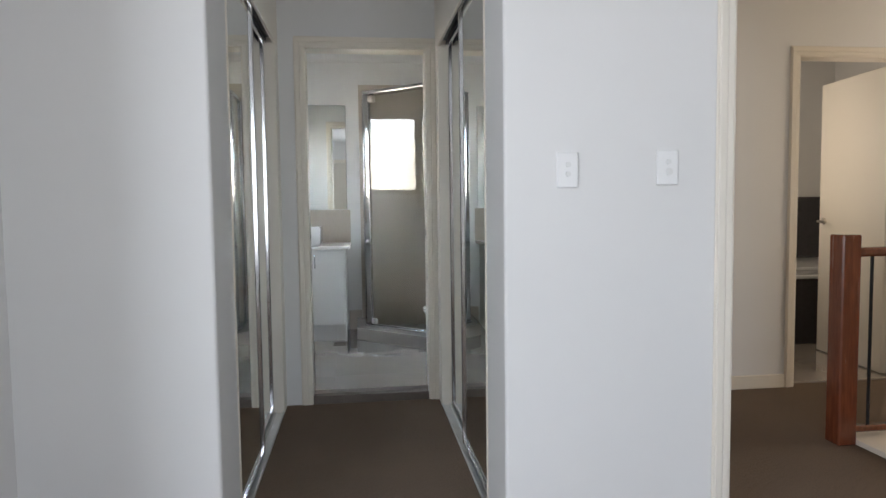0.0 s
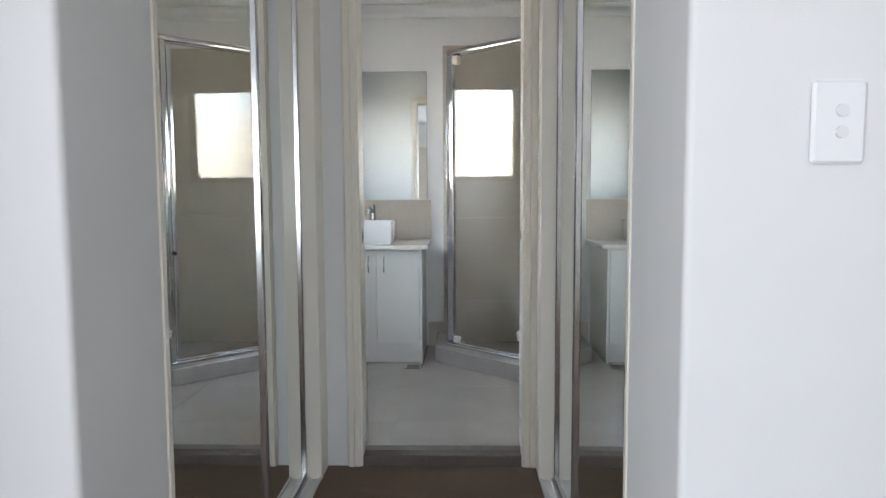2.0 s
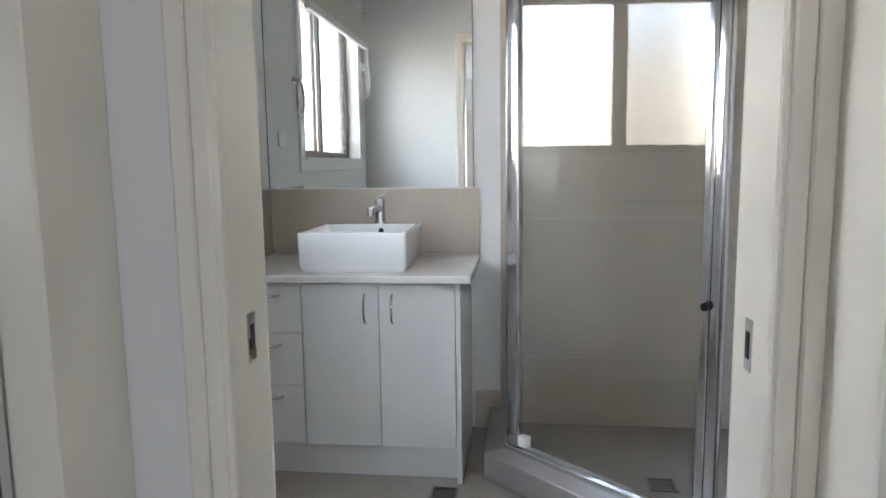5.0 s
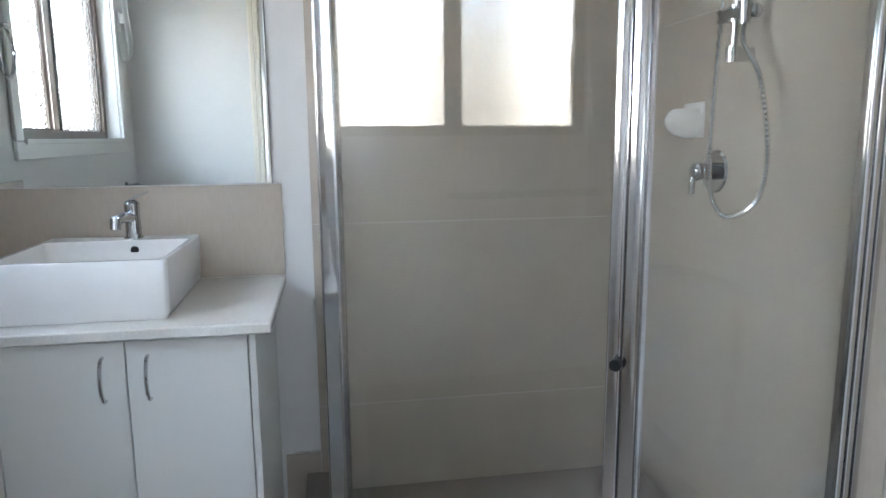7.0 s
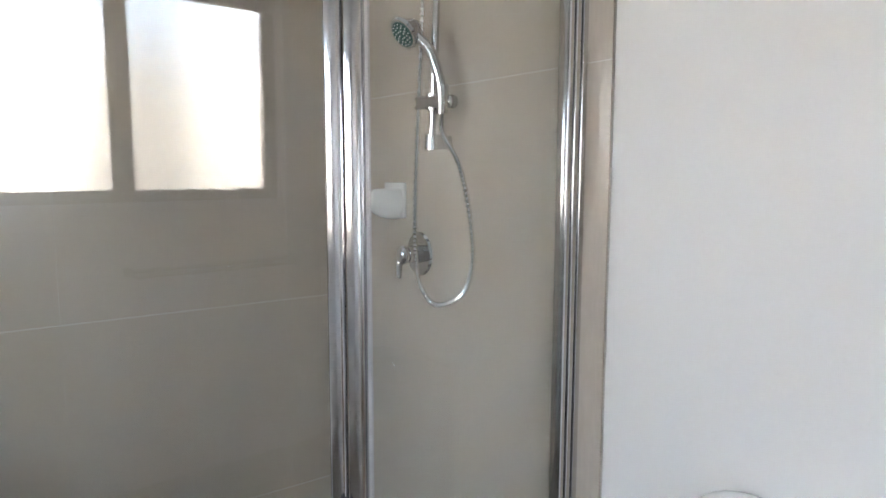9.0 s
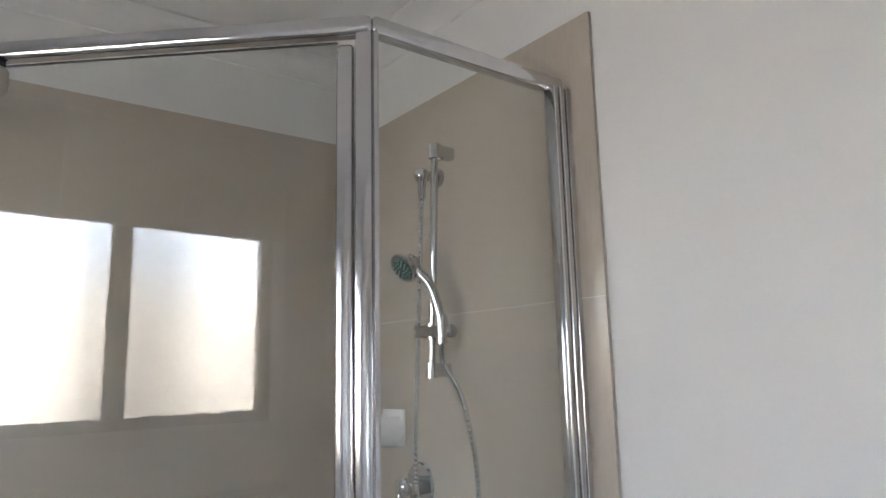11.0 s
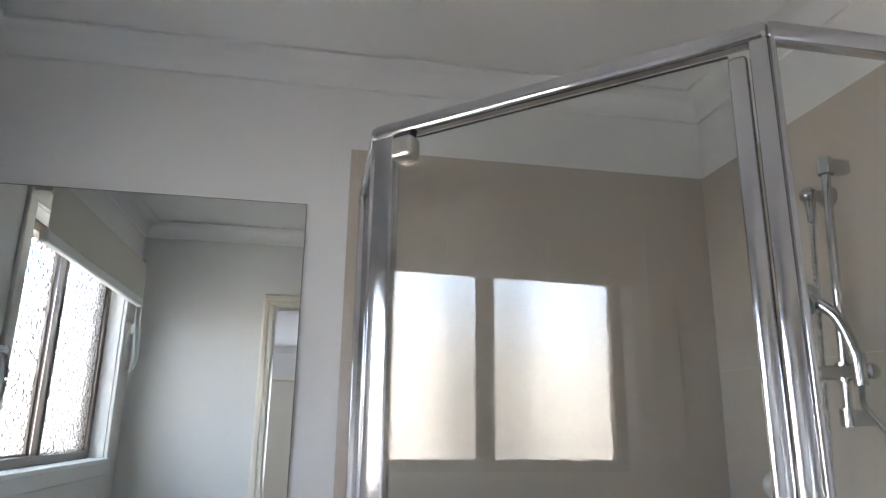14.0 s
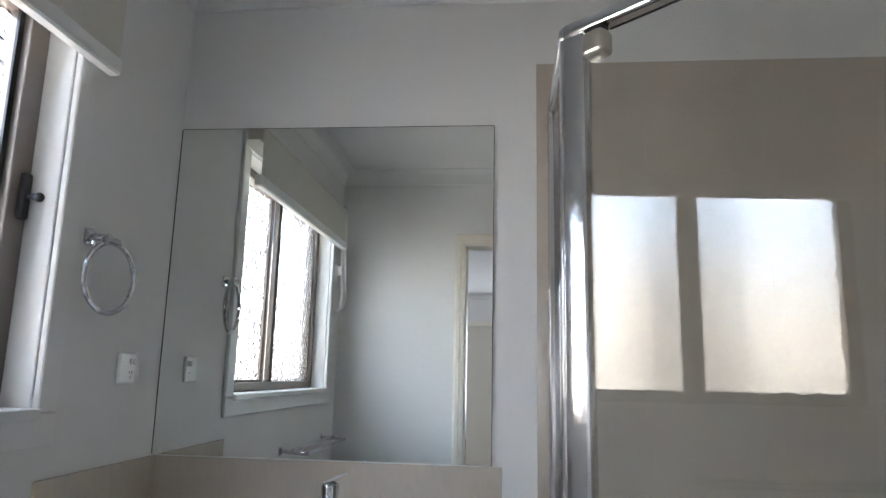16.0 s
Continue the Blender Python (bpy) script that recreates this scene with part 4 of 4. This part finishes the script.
def basin_tap():
    x, y, z = -0.128, 1.790, BZ

    def fn(bm):
        cyl(bm, (x, y, z), (x, y, z + 0.006), 0.026, 0.025, 28)
        cyl(bm, (x, y, z + 0.006), (x, y, z + 0.075), 0.022, 0.020, 28)
        tube(bm, smooth_path([(x, y - 0.006, z + 0.058), (x - 0.008, y - 0.05, z + 0.066), (x - 0.016, y - 0.105, z + 0.062)], 8), 0.0145, 14)
        cyl(bm, (x - 0.016, y - 0.100, z + 0.068), (x - 0.017, y - 0.106, z + 0.038), 0.0150, 0.0140, 20)
        cyl(bm, (x, y, z + 0.075), (x, y, z + 0.098), 0.0205, 0.0215, 28)
        ball(bm, (x, y, z + 0.098), 0.0212, 1, 1, 0.55)
        loft(bm, [[(x + 0.050 * k - 0.016, y + 0.012 * k + w, z + 0.100 + 0.024 * k + h) for w, h in ((-0.011 + 0.004 * k, 0), (0.011 - 0.004 * k, 0), (0.009 - 0.003 * k, 0.008 - 0.003 * k), (-0.009 + 0.003 * k, 0.008 - 0.003 * k))] for k in (0, 0.3, 0.7, 1.15)])
    make("basin_tap", CHROME, fn, smooth=True, label="chrome mixer tap on the basin ledge", category="tap")


basin_tap()
# mirror above the splashback
SPL = 1.135
wall_mirror = boxes("wall_mirror", MIRROR, [(XL + 0.004, YB - 0.006, SPL + 0.004, 0.254, YB - 0.001, 2.045)], label="large frameless mirror above the vanity", category="mirror")


silvering = boxes("edge", SLOT, [(XL + 0.0015, YB - 0.0065, SPL + 0.004, XL + 0.0038, YB - 0.001, 2.046), (XL + 0.004, YB - 0.0065, 2.0452, 0.254, YB - 0.001, 2.0465), (0.2542, YB - 0.0065, SPL + 0.004, 0.2555, YB - 0.001, 2.0465)], parent=wall_mirror)


# ---------- wall fittings ----------
def towel_ring():
    root = thing("towel_ring", "chrome towel ring on the wall", "towel ring", (XL, 1.55, 1.65))
    inv = Matrix.Translation(root.location).inverted()

    def mount(bm):
        box(bm, XL + 0.001, 1.515, 1.632, XL + 0.010, 1.553, 1.670, bevel=0.005, seg=2)
        cyl(bm, (XL + 0.008, 1.534, 1.651), (XL + 0.050, 1.545, 1.651), 0.0085)
        cyl(bm, (XL + 0.046, 1.530, 1.645), (XL + 0.046, 1.580, 1.645), 0.0095)
    a = make("mount", CHROME, mount, smooth=True)
    b = make("ring", CHROME, lambda bm: torus(bm, (XL + 0.046, 1.562, 1.562), 0.080, 0.006, (0.12, 0.9928, 0), (0, 0, 1)), smooth=True)
    for q in (a, b):
        q.parent = root
        q.matrix_parent_inverse = inv


towel_ring()


def power_point():
    root = thing("power_point", "white double power point on the wall", "power outlet", (XL, 1.735, 1.362))
    p = boxes("plate", PLASTIC, [(0.001, -0.036, -0.038, 0.011, 0.036, 0.038)], bevel=0.004)
    s = boxes("switch", SEATP, [(0.011, 0.004, 0.008, 0.016, 0.014, 0.024), (0.011, 0.020, 0.008, 0.016, 0.030, 0.024)], bevel=0.002)
    h = boxes("socket_slot", SLOT, [(0.0105, 0.008, -0.014, 0.0114, 0.0095, -0.007), (0.0105, 0.018, -0.014, 0.0114, 0.0195, -0.007), (0.0105, 0.013, -0.026, 0.0114, 0.0145, -0.019)])
    for q in (p, s, h):
        q.parent = root


power_point()


def towel_rail():
    root = thing("towel_rail", "chrome double towel rail on the wall", "towel rail", (XL, 0.6, 1.02))
    inv = Matrix.Translation(root.location).inverted()

    def fn(bm):
        for y in (0.22, 0.86):
            box(bm, XL + 0.001, y - 0.018, 1.015, XL + 0.010, y + 0.018, 1.051, bevel=0.004, seg=2)
            cyl(bm, (XL + 0.008, y, 1.033), (XL + 0.125, y, 1.025), 0.008)
        for dx, z in ((0.06, 1.038), (0.122, 1.028)):
            cyl(bm, (XL + dx, 0.215, z), (XL + dx, 0.865, z), 0.008)
    q = make("rail", CHROME, fn, smooth=True)
    q.parent = root
    q.matrix_parent_inverse = inv


towel_rail()


# ---------- toilet ----------
def toilet():
    cy = 0.388
    root = thing("toilet", "white ceramic toilet with a closed plastic lid", "toilet", (1.2, cy, FB))
    inv = Matrix.Translation(root.location).inverted()

    def add(ob):
        ob.parent = root
        ob.matrix_parent_inverse = inv
    SZ = 0.448

    def egg(x0, x1, w, z, n=36, back=0.62):
        pts = []
        cx = x0 + (x1 - x0) * back
        for i in range(n):
            a = 2 * math.pi * i / n
            c, s = math.cos(a), math.sin(a)
            x = cx + ((x1 - cx) * (abs(c) ** 0.6) if c > 0 else -(cx - x0) * abs(c)) * (1 if c > 0 else 1)
            pts.append((x, cy + w * (abs(s) ** 0.85) * (1 if s > 0 else -1), z))
        return pts

    def bowl(bm):
        loft(bm, [egg(0.85, 1.30, 0.120, FB + 0.001), egg(0.846, 1.30, 0.123, FB + 0.014), egg(0.87, 1.30, 0.108, FB + 0.05),
                  egg(0.905, 1.30, 0.092, FB + 0.11), egg(0.92, 1.31, 0.088, FB + 0.155), egg(0.905, 1.33, 0.104, FB + 0.20),
                  egg(0.85, 1.36, 0.140, FB + 0.265), egg(0.80, 1.40, 0.168, FB + 0.33), egg(0.785, 1.40, 0.178, SZ - 0.012), egg(0.79, 1.40, 0.175, SZ - 0.008)])
    add(make("bowl", CERAMIC, bowl, smooth=True))

    def seat(bm):
        loft(bm, [egg(0.782, 1.30, 0.180, SZ - 0.006), egg(0.775, 1.30, 0.185, SZ - 0.001), egg(0.775, 1.30, 0.185, SZ + 0.010), egg(0.782, 1.30, 0.180, SZ + 0.013)])
    add(make("seat", SEATP, seat, smooth=True))

    def lid(bm):
        loft(bm, [egg(0.780, 1.30, 0.182, SZ + 0.016), egg(0.772, 1.30, 0.188, SZ + 0.019), egg(0.772, 1.30, 0.188, SZ + 0.028), egg(0.79, 1.295, 0.175, SZ + 0.036), egg(0.90, 1.27, 0.120, SZ + 0.041)])
    add(make("lid", SEATP, lid, smooth=True))

    def tank(bm):
        loft(bm, [rounded_rect(1.335, cy - 0.165, XR - 0.004, cy + 0.165, 0.05, SZ + 0.0), rounded_rect(1.325, cy - 0.172, XR - 0.004, cy + 0.172, 0.06, SZ + 0.08),
                  rounded_rect(1.322, cy - 0.175, XR - 0.004, cy + 0.175, 0.062, 0.842)])
    add(make("cistern", CERAMIC, tank, smooth=True))

    def cap(bm):
        loft(bm, [rounded_rect(1.320, cy - 0.178, XR - 0.003, cy + 0.178, 0.062, 0.844), rounded_rect(1.315, cy - 0.182, XR - 0.003, cy + 0.182, 0.066, 0.850),
                  rounded_rect(1.315, cy - 0.182, XR - 0.003, cy + 0.182, 0.066, 0.870), rounded_rect(1.323, cy - 0.174, XR - 0.01, cy + 0.174, 0.06, 0.884), rounded_rect(1.34, cy - 0.155, XR - 0.02, cy + 0.155, 0.05, 0.8885)])
    add(make("cistern_lid", CERAMIC, cap, smooth=True))

    def button(bm):
        cyl(bm, (1.405, cy, 0.886), (1.405, cy, 0.892), 0.034, 0.032, 36)
        for sy in (-1, 1):
            prism(bm, [(1.405 + 0.027 * math.cos(math.pi * k / 12), cy + sy * (0.0015 + 0.025 * math.sin(math.pi * k / 12))) for k in range(13)], 0.8915, 0.896, bevel=0.001)
    add(make("flush_button", CHROME, button, smooth=True))


toilet()


# ---------- landing ----------
def balustrade():
    root = thing("stair_balustrade", "red-stained timber newel and rail with black balusters", "balustrade", (2.62, -1.22, 0))
    inv = Matrix.Translation(root.location).inverted()

    def add(ob):
        ob.parent = root
        ob.matrix_parent_inverse = inv
    nx, ny = 2.635, -1.185
    add(boxes("newel_post", DARKWOOD, [(nx - 0.048, ny - 0.048, 0.001, nx + 0.048, ny + 0.048, 1.005)], bevel=0.006))
    add(boxes("handrail", DARKWOOD, [(nx + 0.049, ny - 0.032, 0.90, 5.6, ny + 0.032, 0.943)], bevel=0.010))
    add(boxes("bottom_rail", DARKWOOD, [(nx + 0.049, ny - 0.022, 0.055, 5.6, ny + 0.022, 0.085)], bevel=0.005))
    for i in range(24):
        x = nx + 0.14 + i * 0.118
        add(make("baluster", IRON, lambda bm: cyl(bm, (x, ny, 0.085), (x, ny, 0.901), 0.008, n=10), smooth=True))
    add(boxes("capping", TRIM, [(nx + 0.049, ny - 0.35, 0.001, 5.6, ny + 0.05, 0.030)], bevel=0.004))


balustrade()


def hinged_door():
    root = thing("open_door", "cream painted flush door standing open", "door", (HD1 - 0.02, HY + 0.1, 0.0))
    root.rotation_euler.z = radians(-7)
    inv = Matrix.Translation(root.location).inverted()
    x, y = HD1 - 0.04, HY + 0.12

    def add(ob):
        ob.parent = root
        ob.matrix_parent_inverse = inv
    add(boxes("leaf", DOORP, [(x - 0.036, y, 0.02, x, y + 0.76, 2.03)], bevel=0.002))

    def lever(bm):
        cyl(bm, (x - 0.036, y + 0.70, 1.01), (x - 0.044, y + 0.70, 1.01), 0.026, n=24)
        cyl(bm, (x - 0.044, y + 0.70, 1.01), (x - 0.085, y + 0.70, 1.01), 0.009)
        cyl(bm, (x - 0.080, y + 0.705, 1.01), (x - 0.084, y + 0.59, 1.008), 0.009, 0.007)
    add(make("lever_handle", SATIN, lever, smooth=True))


hinged_door()
boxes("tile_panel", DARKTILE, [(4.02, 1.44, 0.66, 4.595, 1.495, 1.20)], bevel=0.008, label="dark charcoal tiled panel behind the bath", category="tile panel")


def bathtub():
    root = thing("bathtub", "built-in bath with a pale rim and dark tiled front", "bathtub", (3.6, 1.2, 0))
    inv = Matrix.Translation(root.location).inverted()
    a = boxes("front", DARKTILE, [(2.985, 0.86, 0.013, 4.59, 0.90, 0.54)], bevel=0.003)
    b = boxes("rim", CERAMIC, [(2.985, 0.84, 0.541, 4.59, 0.92, 0.575), (2.985, 1.40, 0.541, 4.59, 1.438, 0.575), (2.985, 0.92, 0.2, 4.59, 1.40, 0.24)], bevel=0.008)
    for q in (a, b):
        q.parent = root
        q.matrix_parent_inverse = inv


bathtub()


def closed_door():
    root = thing("closed_door", "white painted flush door, closed", "door", (-0.1, -5.95, 0))
    q = boxes("leaf", DOORP, [(-0.397, -0.018, 0.012, 0.397, 0.018, DH - 0.004)], bevel=0.002)

    def lever(bm):
        cyl(bm, (0.33, 0.018, 1.0), (0.33, 0.026, 1.0), 0.026, n=24)
        cyl(bm, (0.33, 0.026, 1.0), (0.33, 0.064, 1.0), 0.009)
        cyl(bm, (0.335, 0.062, 1.0), (0.22, 0.064, 1.0), 0.009, 0.007)
    h = make("lever_handle", SATIN, lever, smooth=True)
    for p in (q, h):
        p.parent = root


closed_door()


# ---------- tiles ----------
def shared_box(name, mat, sx, sy, sz, bevel=0.0003):
    bm = bmesh.new()
    box(bm, 0, 0, 0, sx, sy, sz, bevel=bevel)
    me = bpy.data.meshes.new(name)
    bm.to_mesh(me)
    bm.free()
    me.materials.append(mat)
    return me


TILES = {}


def tile(parent, mat, x, y, z, sx, sy, sz):
    key = (mat.name, round(sx, 4), round(sy, 4), round(sz, 4))
    if key not in TILES:
        TILES[key] = shared_box("tile", mat, sx, sy, sz)
    o = new("tile", TILES[key])
    o.parent = parent
    o.location = (x, y, z)


def spans(lo, hi, joints):
    cuts = [lo] + [j for j in sorted(joints) if lo < j < hi] + [hi]
    return list(zip(cuts, cuts[1:]))


G = 0.0012
rowz = (0.400, 1.006, 1.612)
back_tiles = boxes("shower_tiling_back", GROUT, [(TILE_X0 + 0.001, YB - 0.0101, FB, XR - 0.001, YB - 0.0005, TILE_TOP - 0.001)], label="grey-beige glazed wall tiles in the shower", category="wall tiles", kind="structure")
for z0, z1 in spans(FB, TILE_TOP, rowz):
    for x0, x1 in spans(TILE_X0, XR - 0.0105, (0.660, 0.967, 1.274)):
        lo, hi = (0.0004 if z == 1.612 else 0.0016 for z in (z0, z1))
        tile(back_tiles, WALLTILE, x0 + 0.0005, YB - 0.0105, z0 + lo, x1 - x0 - 0.001, 0.005, z1 - z0 - lo - hi)
right_tiles = boxes("shower_tiling_right", GROUT, [(XR - 0.0101, TILE_Y0 + 0.001, FB, XR - 0.0005, YB - 0.011, TILE_TOP - 0.001)], label="grey-beige glazed wall tiles in the shower", category="wall tiles", kind="structure")
for z0, z1 in spans(FB, TILE_TOP, (1.612,)):
    g = 0.0011
    tile(right_tiles, WALLTILE, XR - 0.0105, TILE_Y0, z0 + g, 0.005, YB - 0.011 - TILE_Y0, z1 - z0 - 2 * g)
splash = boxes("splashback", GROUT, [(XL + 0.001, YB - 0.004, CT + 0.001, 0.282, YB - 0.0005, SPL - 0.001)], label="grey-beige tiled splashback above the counter", category="wall tiles", kind="structure")
tile(splash, WALLTILE, XL + 0.0095, YB - 0.009, CT + 0.001, 0.272 - XL, 0.005, SPL - CT - 0.001)
tile(splash, WALLTILE, XL + 0.001, 1.452, CT + 0.001, 0.008, YB - 1.462, SPL - CT - 0.001)
skirt = boxes("skirting_tiles", GROUT, [(0.285, YB - 0.004, FB, TILE_X0 - 0.001, YB - 0.0005, 0.244)], label="beige tile skirting along the bathroom walls", category="skirting", kind="structure")
tile(skirt, WALLTILE, 0.256, YB - 0.009, FB, TILE_X0 - 0.258, 0.005, 0.17)
for y0, y1 in spans(0.0, 1.36, (0.45, 0.9)):
    tile(skirt, WALLTILE, XL + 0.001, y0 + G, FB, 0.008, y1 - y0 - 2 * G, 0.14)
for y0, y1 in spans(0.0, TILE_Y0, (0.45,)):
    tile(skirt, WALLTILE, XR - 0.009, y0 + G, FB, 0.008, y1 - y0 - 2 * G, 0.14)
floor_tiles = thing("floor_tiling", "polished beige floor tiles with fine joints", "floor", (0, 0, 0), kind="structure")
for x0, x1 in spans(XL, XR, (-0.42, 0.18, 0.78, 1.38)):
    for y0, y1 in spans(YD + 0.062, YB, (0.25, 0.85, 1.45)):
        tile(floor_tiles, FLOORTILE, x0 + 0.0005, y0 + 0.0005, FB - 0.0085, x1 - x0 - 0.001, y1 - y0 - 0.001, 0.0085)
